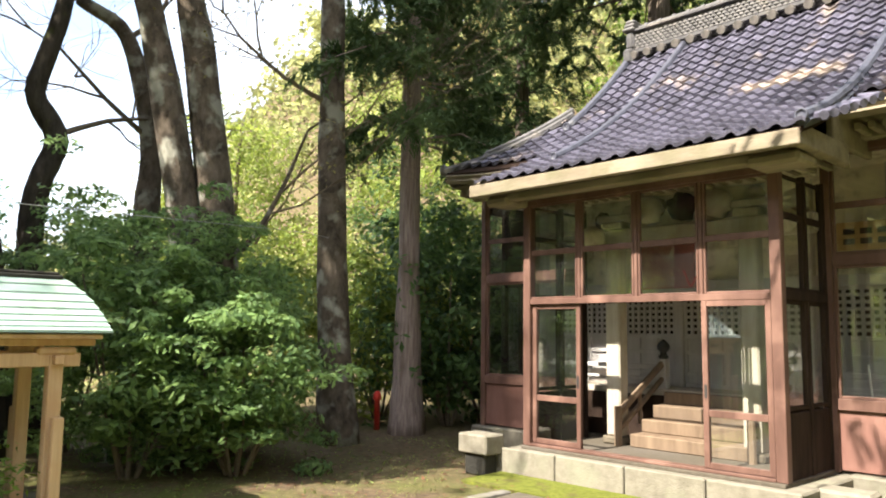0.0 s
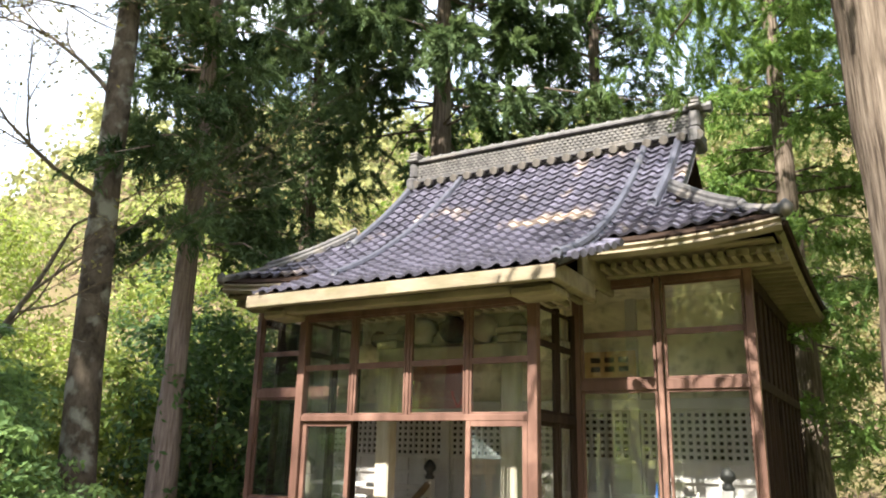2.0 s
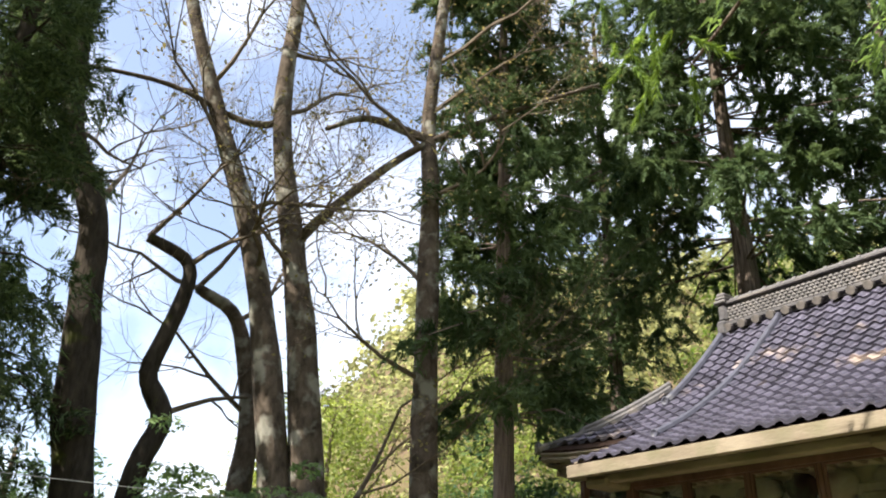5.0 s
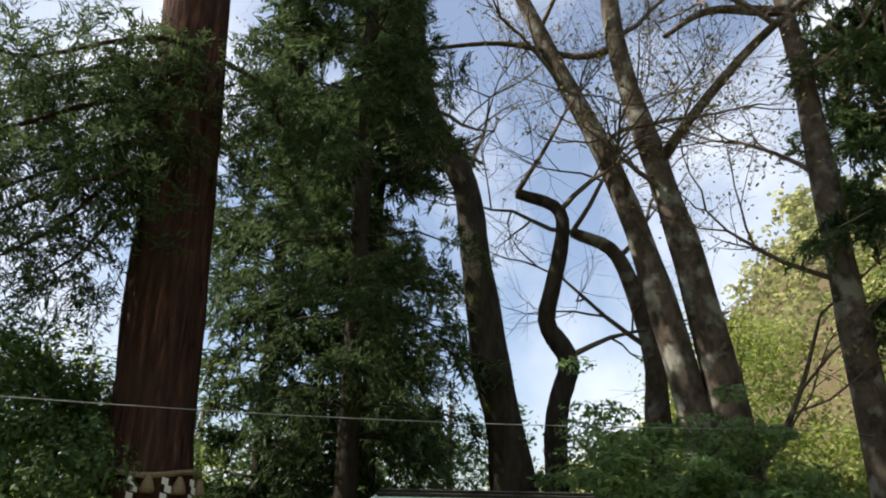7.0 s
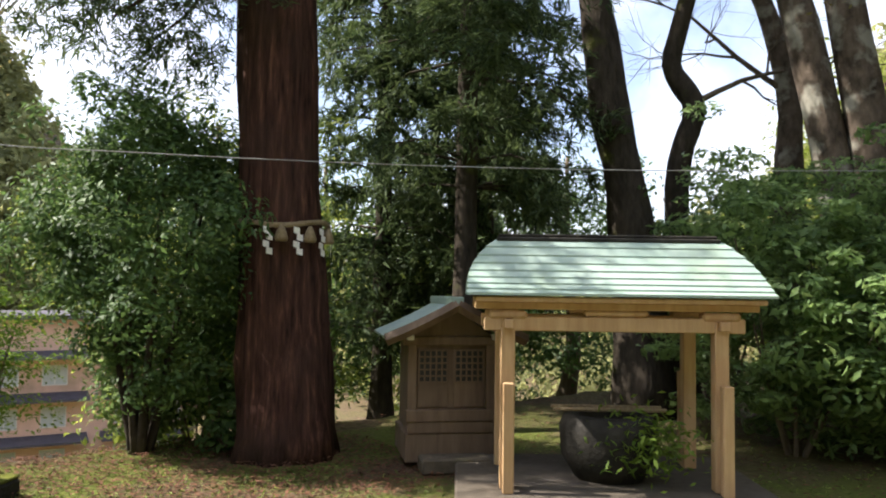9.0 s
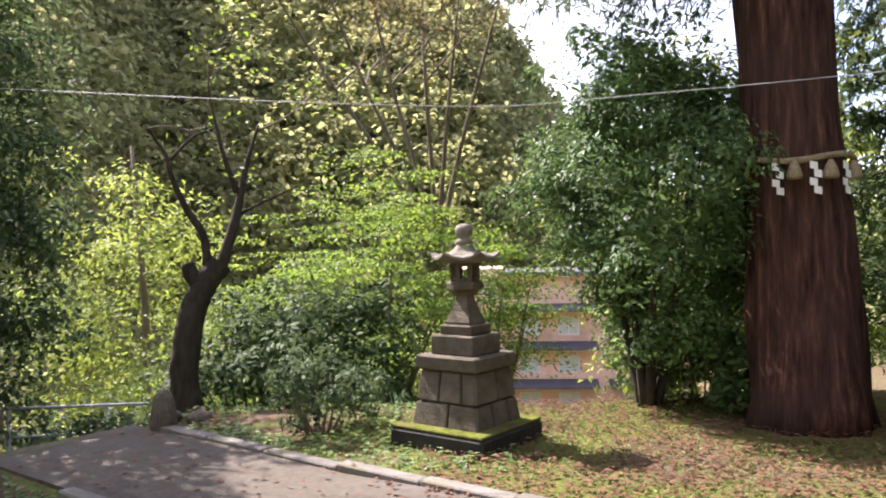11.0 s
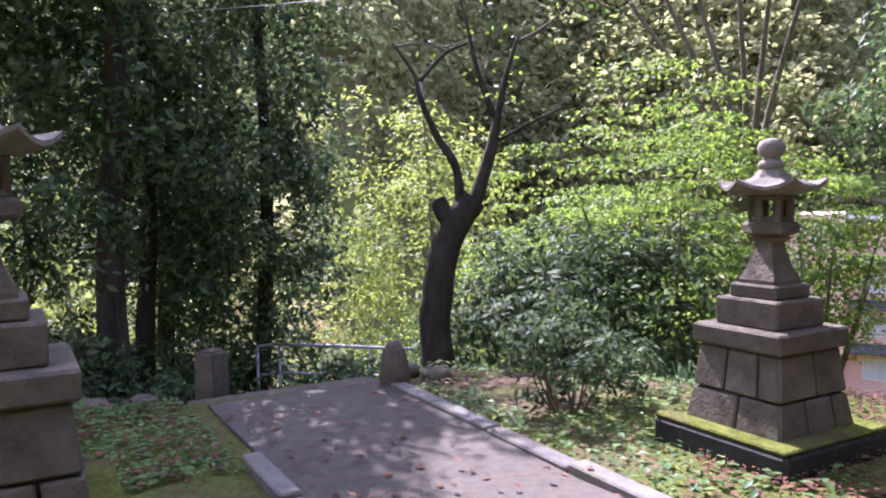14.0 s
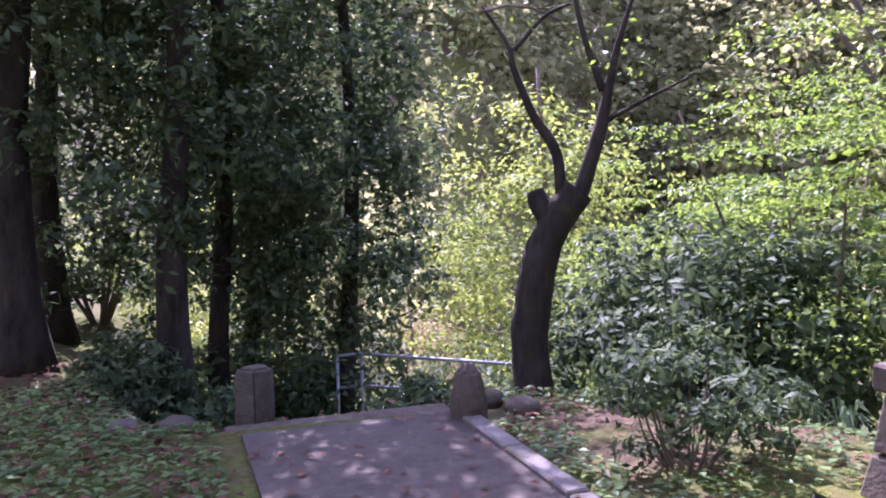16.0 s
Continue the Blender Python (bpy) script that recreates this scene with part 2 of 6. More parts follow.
M_glass, gn, gl, gb = material("old_window_glass", 0.03)
gt = gn.new("ShaderNodeBsdfTransparent")
gg = gn.new("ShaderNodeBsdfGlossy")
gg.inputs["Roughness"].default_value = 0.02
gw = gn.new("ShaderNodeLayerWeight")
gw.inputs["Blend"].default_value = 0.35
gf = gn.new("ShaderNodeMapRange")
gf.inputs["To Min"].default_value, gf.inputs["To Max"].default_value = 0.2, 0.6
gl.new(gw.outputs["Facing"], gf.inputs["Value"])
gm = gn.new("ShaderNodeMixShader")
gt.inputs["Color"].default_value = (0.92, 0.95, 0.93, 1)
gl.new(gf.outputs["Result"], gm.inputs["Fac"])
gl.new(gt.outputs["BSDF"], gm.inputs[1])
gl.new(gg.outputs["BSDF"], gm.inputs[2])
gd = gn.new("ShaderNodeBsdfDiffuse")
gd.inputs["Color"].default_value = (0.78, 0.82, 0.78, 1)
gc = gn.new("ShaderNodeTexCoord")
gx = gn.new("ShaderNodeTexNoise")
gx.inputs["Scale"].default_value, gx.inputs["Detail"].default_value = 1.6, 6
gr = gn.new("ShaderNodeMapRange")
gr.inputs["From Min"].default_value, gr.inputs["From Max"].default_value = 0.35, 0.7
gr.inputs["To Min"].default_value, gr.inputs["To Max"].default_value = 0.0, 0.012
gk = gn.new("ShaderNodeMixShader")
gl.new(gc.outputs["Object"], gx.inputs["Vector"])
gl.new(gx.outputs["Fac"], gr.inputs["Value"])
gl.new(gr.outputs["Result"], gk.inputs["Fac"])
gl.new(gm.outputs["Shader"], gk.inputs[1])
gl.new(gd.outputs["BSDF"], gk.inputs[2])
gl.new(gk.outputs["Shader"], gn["Material Output"].inputs["Surface"])
M_farglass, fn, fl, fb = material("house_window_glass", 0.1)
fb.inputs["Base Color"].default_value = (0.55, 0.6, 0.63, 1)

L_bush = leaf_material("glossy_shrub_leaf", (0.040, 0.085, 0.032), (0.18, 0.275, 0.10), 0.45, 0.42, 0.35, 1.5)
L_camellia = leaf_material("camellia_leaf", (0.024, 0.056, 0.022), (0.085, 0.150, 0.048), 0.32, 0.5, 0.3, 1.2)
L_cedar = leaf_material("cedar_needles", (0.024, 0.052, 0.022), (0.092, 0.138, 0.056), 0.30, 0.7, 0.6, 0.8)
# sunlit copy of the cedar needles: the direct light is in its colours
L_cedarlit = leaf_material("sunlit_cedar_needles", (0.045, 0.095, 0.028), (0.15, 0.24, 0.065), 0.42, 0.65, 0.4, 0.7)
L_lime = leaf_material("yellow_green_leaf", (0.042, 0.098, 0.018), (0.15, 0.235, 0.04), 0.45, 0.55, 0.4, 0.7)
L_wood = leaf_material("woodland_leaf", (0.06, 0.105, 0.024), (0.225, 0.285, 0.065), 0.42, 0.6, 0.55, 0.5)
L_autumn = leaf_material("autumn_leaf", (0.11, 0.105, 0.042), (0.25, 0.225, 0.085), 0.34, 0.65, 0.5, 0.3)
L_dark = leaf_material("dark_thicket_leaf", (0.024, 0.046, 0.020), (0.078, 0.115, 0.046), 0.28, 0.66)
L_hill = leaf_material("hillside_leaf", (0.135, 0.15, 0.068), (0.225, 0.24, 0.105), 0.6, 0.8, 0.75, 0.11)
L_strap = leaf_material("strap_leaf", (0.09, 0.15, 0.07), (0.25, 0.34, 0.17), 0.35, 0.4)
L_grass = leaf_material("grass_blade", (0.07, 0.11, 0.03), (0.17, 0.22, 0.06), 0.4, 0.6)
L_litter = leaf_material("fallen_leaf", (0.055, 0.024, 0.015), (0.15, 0.072, 0.042), 0.1, 0.85)


# ---- building helpers ----
def mesh_of(name, verts, faces, mat, smooth=False):
    me = bpy.data.meshes.new(name)
    me.from_pydata(verts, [], faces)
    me.materials.append(mat)
    if smooth:
        me.polygons.foreach_set("use_smooth", [True] * len(me.polygons))
    return me


def empty(name, m, label, category, group="", kind=""):
    ob = new(name)
    ob.matrix_basis = m
    ob.empty_display_size = 0.2
    return tagged(ob, label, category, group, kind)


def part(name, me, parent, label="", m=None):
    ob = new(name, me)
    ob.parent = parent
    if m is not None:
        ob.matrix_basis = m
    return tagged(ob, label)


def boxes(name, items, mat, bevel=0.006):
    """One mesh of bevelled blocks (x0, x1, y0, y1, z0, z1)."""
    bm = bmesh.new()
    for x0, x1, y0, y1, z0, z1 in items:
        made = bmesh.ops.create_cube(bm, size=1.0)["verts"]
        for v in made:
            v.co = Vector(((x0 + x1) / 2 + v.co.x * (x1 - x0), (y0 + y1) / 2 + v.co.y * (y1 - y0), (z0 + z1) / 2 + v.co.z * (z1 - z0)))
    if bevel:
        bmesh.ops.bevel(bm, geom=bm.edges[:], offset=bevel, segments=1, affect="EDGES")
    me = bpy.data.meshes.new(name)
    bm.to_mesh(me)
    bm.free()
    me.materials.append(mat)
    return me


def box(name, b, mat, parent, label="", bevel=0.006):
    return part(name, boxes(name, [b], mat, bevel), parent, label)


def tube_data(path, radii, sides=8, rough=0.0, seed=0):
    verts, faces = [], []
    path = [Vector(p) for p in path]
    side = None
    for i, p in enumerate(path):
        d = (path[min(i + 1, len(path) - 1)] - path[max(i - 1, 0)]).normalized()
        side = (Vector((1, 0, 0)) if abs(d.x) < 0.9 else Vector((0, 1, 0))) if side is None else side
        a = (side - d * side.dot(d)).normalized()
        side = a
        b = d.cross(a)
        for k in range(sides):
            w = 2 * math.pi * k / sides
            r = radii[i] * (1 + rough * noise.noise(Vector((math.cos(w) * 2 + seed, math.sin(w) * 2, i * 0.45))))
            verts.append(tuple(p + (a * math.cos(w) + b * math.sin(w)) * r))
    for i in range(len(path) - 1):
        for k in range(sides):
            q = (k + 1) % sides
            faces.append((i * sides + k, i * sides + q, (i + 1) * sides + q, (i + 1) * sides + k))
    faces.append(tuple(range(sides - 1, -1, -1)))
    faces.append(tuple((len(path) - 1) * sides + k for k in range(sides)))
    return verts, faces


def join(*some):
    verts, faces = [], []
    for v, f in some:
        o = len(verts)
        verts += v
        faces += [tuple(i + o for i in q) for q in f]
    return verts, faces


def lathe(name, profile, mat, sides=16, smooth=True, turn=0.0):
    verts, faces = [], []
    for r, z in profile:
        for k in range(sides):
            w = 2 * math.pi * k / sides + turn
            verts.append((r * math.cos(w), r * math.sin(w), z))
    for i in range(len(profile) - 1):
        for k in range(sides):
            q = (k + 1) % sides
            faces.append((i * sides + k, i * sides + q, (i + 1) * sides + q, (i + 1) * sides + k))
    faces.append(tuple(range(sides - 1, -1, -1)))
    faces.append(tuple((len(profile) - 1) * sides + k for k in range(sides)))
    return mesh_of(name, verts, faces, mat, smooth)


def smooth_path(points, steps=5):
    """Catmull-Rom through the points."""
    p = [Vector(q) for q in points]
    p = [p[0] * 2 - p[1]] + p + [p[-1] * 2 - p[-2]]
    out = []
    for i in range(1, len(p) - 2):
        for k in range(steps):
            t = k / steps
            out.append(0.5 * ((2 * p[i]) + (p[i + 1] - p[i - 1]) * t + (2 * p[i - 1] - 5 * p[i] + 4 * p[i + 1] - p[i + 2]) * t * t + (3 * p[i] - p[i - 1] - 3 * p[i + 1] + p[i + 2]) * t**3))
    return out + [p[-2]]


def trunk_mesh(name, points, r0, r1, mat, sides=12, rough=0.25, flare=0.0, seed=0):
    path = smooth_path(points)
    n = len(path)
    radii = [(r0 + (r1 - r0) * i / (n - 1)) * (1 + flare * max(0, 1 - i / (n * 0.22)) ** 2) for i in range(n)]
    return mesh_of(name, *tube_data(path, radii, sides, rough, seed), mat, True)


def unit(v):
    return v / (np.linalg.norm(v, axis=-1, keepdims=True) + 1e-9)


def leaf_mesh(name, centres, size, mat, rng, aspect=0.45, up=0.35, droop=0.0, facing=None):
    """Many single folded leaves, each a kite of two triangles, at the centres.
    facing: the way each leaf's upper side looks."""
    n = len(centres)
    d = rng.normal(size=(n, 3))
    if facing is not None:
        face = unit(unit(facing) + rng.normal(size=(n, 3)) * 0.42)
        d += unit(facing) * 0.4
        d[:, 2] -= droop
        d = unit(d - face * np.sum(d * face, axis=1, keepdims=True))
        s = np.cross(d, face)
    else:
        d[:, 2] = d[:, 2] * (1 - up) - droop
        d /= np.linalg.norm(d, axis=1)[:, None] + 1e-9
        s = np.cross(d, rng.normal(size=(n, 3)) * (1 - up) + np.array([0, 0, up * 2]))
    s /= np.linalg.norm(s, axis=1)[:, None] + 1e-9
    nrm = np.cross(s, d)
    ln = (size * rng.uniform(0.65, 1.3, n))[:, None]
    wd = ln * aspect
    v = np.empty((n, 4, 3))
    v[:, 0] = centres - d * ln * 0.5
    v[:, 1] = centres - s * wd * 0.5 + nrm * wd * 0.18
    v[:, 2] = centres + d * ln * 0.5
    v[:, 3] = centres + s * wd * 0.5 + nrm * wd * 0.18
    me = bpy.data.meshes.new(name)
    base = np.arange(n)[:, None] * 4
    tris = np.concatenate([base + np.array([0, 1, 2]), base + np.array([0, 2, 3])], 1).reshape(-1, 3)
    me.vertices.add(n * 4)
    me.vertices.foreach_set("co", v.ravel())
    me.loops.add(len(tris) * 3)
    me.loops.foreach_set("vertex_index", tris.ravel().astype(np.int32))
    me.polygons.add(len(tris))
    me.polygons.foreach_set("loop_start", np.arange(0, len(tris) * 3, 3, dtype=np.int32))
    me.update(calc_edges=True)
    me.materials.append(mat)
    return me


def clumped(rng, clumps, per, radius, centre, half, flat=0.75, shell=0.55, rise=0.45):
    """Leaves on the skins of many puffs within an uneven ellipsoid: their places and the way they face."""
    out = unit(rng.normal(size=(clumps, 3)))
    away = float(rng.uniform(0, 90))
    swell = np.array([1.0 + 0.55 * noise.noise(Vector(q * 1.7) + Vector((away, 0, 0))) for q in out])
    c = out * (swell * (shell + (1 - shell) * rng.random(clumps) ** 0.6))[:, None]
    c = c * np.array(half) + np.array(centre)
    rr = radius * rng.uniform(0.55, 1.35, clumps)
    d = rng.normal(size=(clumps, per, 3))
    d[:, :, 2] += 0.35
    d = unit(d)
    reach = rng.uniform(0.35, 1.0, (clumps, per, 1)) ** 0.5
    p = c[:, None] + d * np.array([1, 1, flat]) * rr[:, None, None] * reach
    face = d * np.array([1, 1, 1 / max(flat, 0.35)]) * 0.7 + out[:, None] * 0.35 + np.array([0, 0, rise])
    return p.reshape(-1, 3), face.reshape(-1, 3)


def needle_mesh(name, centres, along, size, mat, rng, aspect=0.2):
    """Fine needle sprigs, each one slender triangle."""
    n = len(centres)
    side = unit(np.cross(along, rng.normal(size=(n, 3)) * 0.5 + np.array([0, 0, 1.0])))
    ln = (size * rng.uniform(0.65, 1.3, n))[:, None]
    v = np.empty((n, 3, 3))
    v[:, 0] = centres - along * ln * 0.4 - side * ln * aspect * 0.5
    v[:, 1] = centres - along * ln * 0.4 + side * ln * aspect * 0.5
    v[:, 2] = centres + along * ln * 0.6
    me = bpy.data.meshes.new(name)
    me.vertices.add(n * 3)
    me.vertices.foreach_set("co", v.ravel())
    me.loops.add(n * 3)
    me.loops.foreach_set("vertex_index", np.arange(n * 3, dtype=np.int32))
    me.polygons.add(n)
    me.polygons.foreach_set("loop_start", np.arange(0, n * 3, 3, dtype=np.int32))
    me.update(calc_edges=True)
    me.materials.append(mat)
    return me


def tufts(rng, centres, ways, per, radius, droop=0.35, ropes=5):
    """Tufts of a cedar: from each centre a few drooping ropes set with needle sprigs; their places and directions."""
    n = len(centres)
    rr = radius * rng.uniform(0.7, 1.3, (n, 1, 1))
    rope = unit(unit(rng.normal(size=(n, ropes, 3))) * np.array([1, 1, 0.75]) + 0.5 * ways[:, None] - np.array([0, 0, droop]))
    pick = np.tile(np.arange(per) % ropes, (n, 1))
    r = np.take_along_axis(rope, pick[:, :, None], axis=1)
    f = rng.random((n, per, 1)) ** 0.8
    sag = np.array([0, 0, -0.35]) * f * f
    d = unit(r + sag + unit(rng.normal(size=(n, per, 3))) * 0.65)
    p = centres[:, None] + (r * f + sag) * rr * 1.25 + rng.normal(size=(n, per, 3)) * 0.03
    return p.reshape(-1, 3), d.reshape(-1, 3)


def fronds(rng, starts, length, per, spread=0.55):
    """Hanging fronds: blades set along strings that droop from each start; their places and directions."""
    n = len(starts)
    way = unit(rng.normal(size=(n, 3)) * np.array([0.45, 0.45, 0.2]) - np.array([0, 0, 0.8]))
    ln = length * rng.uniform(0.6, 1.3, n)
    f = rng.random((n, per, 1))
    at = starts[:, None] + way[:, None] * (ln[:, None, None] * f)
    d = unit(way[:, None] + unit(rng.normal(size=(n, per, 3))) * spread)
    return (at + d * 0.05).reshape(-1, 3), d.reshape(-1, 3)


def limbs(rng, start, way, length, radius, depth, out, spread=0.6, lift=0.15, sides=5):
    """Branching bare limbs, gathered as tubes."""
    pts, p, d = [Vector(start)], Vector(start), Vector(way).normalized()
    steps = 5 if depth else 3
    for i in range(steps):
        d = (d + Vector(rng.normal(size=3)) * 0.16 + Vector((0, 0, lift * 0.25))).normalized()
        p = p + d * length / steps
        pts.append(p.copy())
    out.append(tube_data(pts, [radius * (1 - 0.7 * i / steps) for i in range(steps + 1)], sides))
    if depth:
        for i in range(2, steps + 1):
            for _ in range(2 if i == steps else 1):
                w = (d + Vector(rng.normal(size=3)) * spread).normalized()
                limbs(rng, pts[i], w, length * rng.uniform(0.5, 0.75), radius * 0.58 * (1 - 0.08 * i), depth - 1, out, spread, lift, 3 if depth < 3 else 4)


def height(x, y):
    """The lie of the land."""
    u = (x - 2.22) * 0.7804 + (y - 7.88) * -0.6252
    n = (x - 2.22) * 0.6252 + (y - 7.88) * 0.7804
    z = -0.15 * min(1, max(0, (-n - 6) / 6)) if n < -6 else 0.0
    bank = min(1.0, max(0.0, 0.2 - u))
    fall = max(0.0, -n - 15.2) * bank
    z -= min(9.0, fall * 0.55)
    west = max(0.0, -x - 9.9) * (1 if y > -6 else 0.6 * bank)
    z -= min(10.5, west * 0.42)
    r = math.hypot(x, y)
    yaw = math.degrees(math.atan2(-x, y))
    foot = 34 + 38 * min(1.0, max(0.0, (yaw - 66) / 10)) * min(1.0, max(0.0, (118 - yaw) / 10))
    if r > foot:
        low = min(1.0, abs(yaw - 52) / 34) ** 3
        far = (foot - 34) / 38
        z = max(z, -5.2 - 5.8 * far) + (r - foot) * (0.62 + 0.42 * far) * (0.12 + 0.88 * low) * min(1, (r - foot) / (30 - 18 * far))
    return max(z, -11.0) + 0.02 * noise.noise(Vector((x * 0.9, y * 0.9, 0)))


SH = pose(2.22, 7.88, 0, 0, 0, -38.7)


def sh(u, n, z=0.0):
    return SH @ Vector((u, n, z))


# ---- ground ----
def build_ground():
    rings = [0.0]
    r = 0.5
    while r < 600:
        rings.append(r)
        r = r + (0.5 if r < 26 else (1.5 if r < 60 else r * 0.12))
    count = 96
    verts, faces = [], []
    for r in rings:
        for k in range(count):
            w = 2 * math.pi * k / count
            x, y = -3 + r * math.cos(w), 3 + r * math.sin(w)
            verts.append((x, y, height(x, y) if r < 130 else height(-3 + 130 * math.cos(w), 3 + 130 * math.sin(w)) + (r - 130) * 0.02))
    for i in range(len(rings) - 1):
        for k in range(count):
            q = (k + 1) % count
            faces.append((i * count + k, i * count + q, (i + 1) * count + q, (i + 1) * count + k))
    m, n, l, b = material("ground_soil_and_moss", 0.95)
    b.inputs["Specular IOR Level"].default_value = 0.1
    tc = n.new("ShaderNodeTexCoord")

    def noise_of(scale, detail=6):
        g = n.new("ShaderNodeTexNoise")
        g.inputs["Scale"].default_value, g.inputs["Detail"].default_value, g.inputs["Roughness"].default_value = scale, detail, 0.65
        l.new(tc.outputs["Object"], g.inputs["Vector"])
        return g

    soil = ramp(n, [(0.3, (0.06, 0.042, 0.028)), (0.55, (0.13, 0.095, 0.06)), (0.75, (0.21, 0.15, 0.09))])
    l.new(noise_of(9).outputs["Fac"], soil.inputs["Fac"])
    moss = ramp(n, [(0.3, (0.055, 0.075, 0.016)), (0.6, (0.13, 0.15, 0.035)), (0.8, (0.23, 0.22, 0.07))])
    l.new(noise_of(22).outputs["Fac"], moss.inputs["Fac"])
    where = ramp(n, [(0.40, (0, 0, 0)), (0.54, (1, 1, 1))])
    l.new(noise_of(0.55, 8).outputs["Fac"], where.inputs["Fac"])
    # bare trodden earth towards the wood north of the path
    axes = n.new("ShaderNodeSeparateXYZ")
    l.new(tc.outputs["Object"], axes.inputs["Vector"])
    north = n.new("ShaderNodeMapRange")
    north.inputs["From Min"].default_value, north.inputs["From Max"].default_value = 7.5, 9.5
    north.inputs["To Min"].default_value, north.inputs["To Max"].default_value = 1.0, 0.25
    l.new(axes.outputs["Y"], north.inputs["Value"])
    much = n.new("ShaderNodeMath")
    much.operation = "MULTIPLY"
    l.new(where.outputs["Color"], much.inputs[0])
    l.new(north.outputs["Result"], much.inputs[1])
    mx = n.new("ShaderNodeMix")
    mx.data_type = "RGBA"
    l.new(much.outputs["Value"], mx.inputs["Factor"])
    l.new(soil.outputs["Color"], mx.inputs["A"])
    l.new(moss.outputs["Color"], mx.inputs["B"])
    l.new(mx.outputs["Result"], b.inputs["Base Color"])
    bp = n.new("ShaderNodeBump")
    bp.inputs["Strength"].default_value, bp.inputs["Distance"].default_value = 0.8, 0.03
    l.new(noise_of(45).outputs["Fac"], bp.inputs["Height"])
    l.new(bp.outputs["Normal"], b.inputs["Normal"])
    ob = new("ground", mesh_of("ground", verts, faces, m, True))
    tagged(ob, "mossy earth ground with brown leaf litter", "ground", kind="structure")


build_ground()


def strip(name, u0, u1, n0, n1, lift, thick, mat, label, category, step=0.4):
    verts, faces = [], []
    count = max(1, int((n1 - n0) / step))
    for i in range(count + 1):
        n = n0 + (n1 - n0) * i / count
        for u, dz in ((u0, -thick), (u0, 0), (u1, 0), (u1, -thick)):
            p = sh(u, n)
            c = sh((u0 + u1) / 2, n)
            verts.append((p.x, p.y, height(c.x, c.y) + lift + dz))
    for i in range(count):
        for k in range(3):
            a = i * 4 + k
            faces.append((a, a + 1, a + 5, a + 4))
    faces += [(3, 2, 1, 0), tuple(count * 4 + k for k in range(4))]
    ob = new(name, mesh_of(name, verts, faces, mat))
    return tagged(ob, label, category, kind="structure")


strip("pavement", -2.42, -0.92, -14.9, -1.05, 0.03, 0.2, M_concrete, "worn grey-brown concrete approach path with fallen leaves", "path")


def kerb_line(u0, u1, n0, n1, name, label):
    line = tagged(new(name), label, "kerb", kind="structure")
    n = n0
    while n < n1 - 0.1:
        ln = min(random.uniform(0.75, 0.95), n1 - n)
        c = sh((u0 + u1) / 2, n + ln / 2)
        me = boxes("kerb_stone", [(u0 - (u0 + u1) / 2, u1 - (u0 + u1) / 2, -ln / 2 + 0.006, ln / 2 - 0.006, -0.15, 0.06 + random.uniform(-0.012, 0.012))], M_kerb, 0.012)
        part("kerb_stone", me, line, m=pose(c.x, c.y, height(c.x, c.y), 0, 0, -38.7 + random.uniform(-0.5, 0.5)))
        n += ln


kerb_line(-2.56, -2.42, -14.8, -1.15, "kerb_west", "weathered grey kerb stones along the path")
kerb_line(-0.92, -0.79, -13.4, -1.15, "kerb_east", "weathered grey kerb stones along the path")
strip("moss_bed", -3.3, 0.9, -1.04, -0.34, 0.045, 0.15, M_moss, "sunlit yellow-green moss before the porch", "moss")

# ---- shrine hall ----
shrine = empty("shrine_hall", SH, "old wooden shrine hall with glazed porch and dark tiled hip-and-gable roof", "shrine")
FL = 0.36


def sheet_of(q):
    """One sheet of window glass, upright, in the given span."""
    x0, x1, y0, y1, z0, z1 = q
    return mesh_of("pane", [(x0, y0, z0), (x1, y1, z0), (x1, y1, z1), (x0, y0, z1)], [(0, 1, 2, 3)], M_glass)


def glazed(u0, u1, z0, z1, at, along="u", name="window", mat=M_red, mullions=(), bars=(), w=0.05):
    """A glazed opening: frame of its own, panes between the bars. Lies along u at n=at, or along n at u=at."""
    def lay(a0, a1, d0, d1, c0, c1):
        return (a0, a1, at + d0, at + d1, c0, c1) if along == "u" else (at + d0, at + d1, a0, a1, c0, c1)
    frame_bits = [lay(u0, u0 + w, -0.025, 0.025, z0, z1), lay(u1 - w, u1, -0.025, 0.025, z0, z1), lay(u0 + w, u1 - w, -0.022, 0.022, z0, z0 + w), lay(u0 + w, u1 - w, -0.022, 0.022, z1 - w, z1)]
    for z in bars:
        frame_bits.append(lay(u0 + w, u1 - w, -0.018, 0.018, z - 0.035, z + 0.035))
    for u in mullions:
        frame_bits.append(lay(u - 0.02, u + 0.02, -0.02, 0.02, z0 + w, z1 - w))
    win = part(name, boxes(name, frame_bits, mat, 0.004), shrine)
    cuts = [z0, *bars, z1]
    for a, b in zip(cuts, cuts[1:]):
        pane = part("pane", sheet_of(lay(u0 + w * 0.8, u1 - w * 0.8, 0, 0, a + 0.02, b - 0.02)), win, "dusty clear glass pane")
        pane.visible_shadow = False
    return win


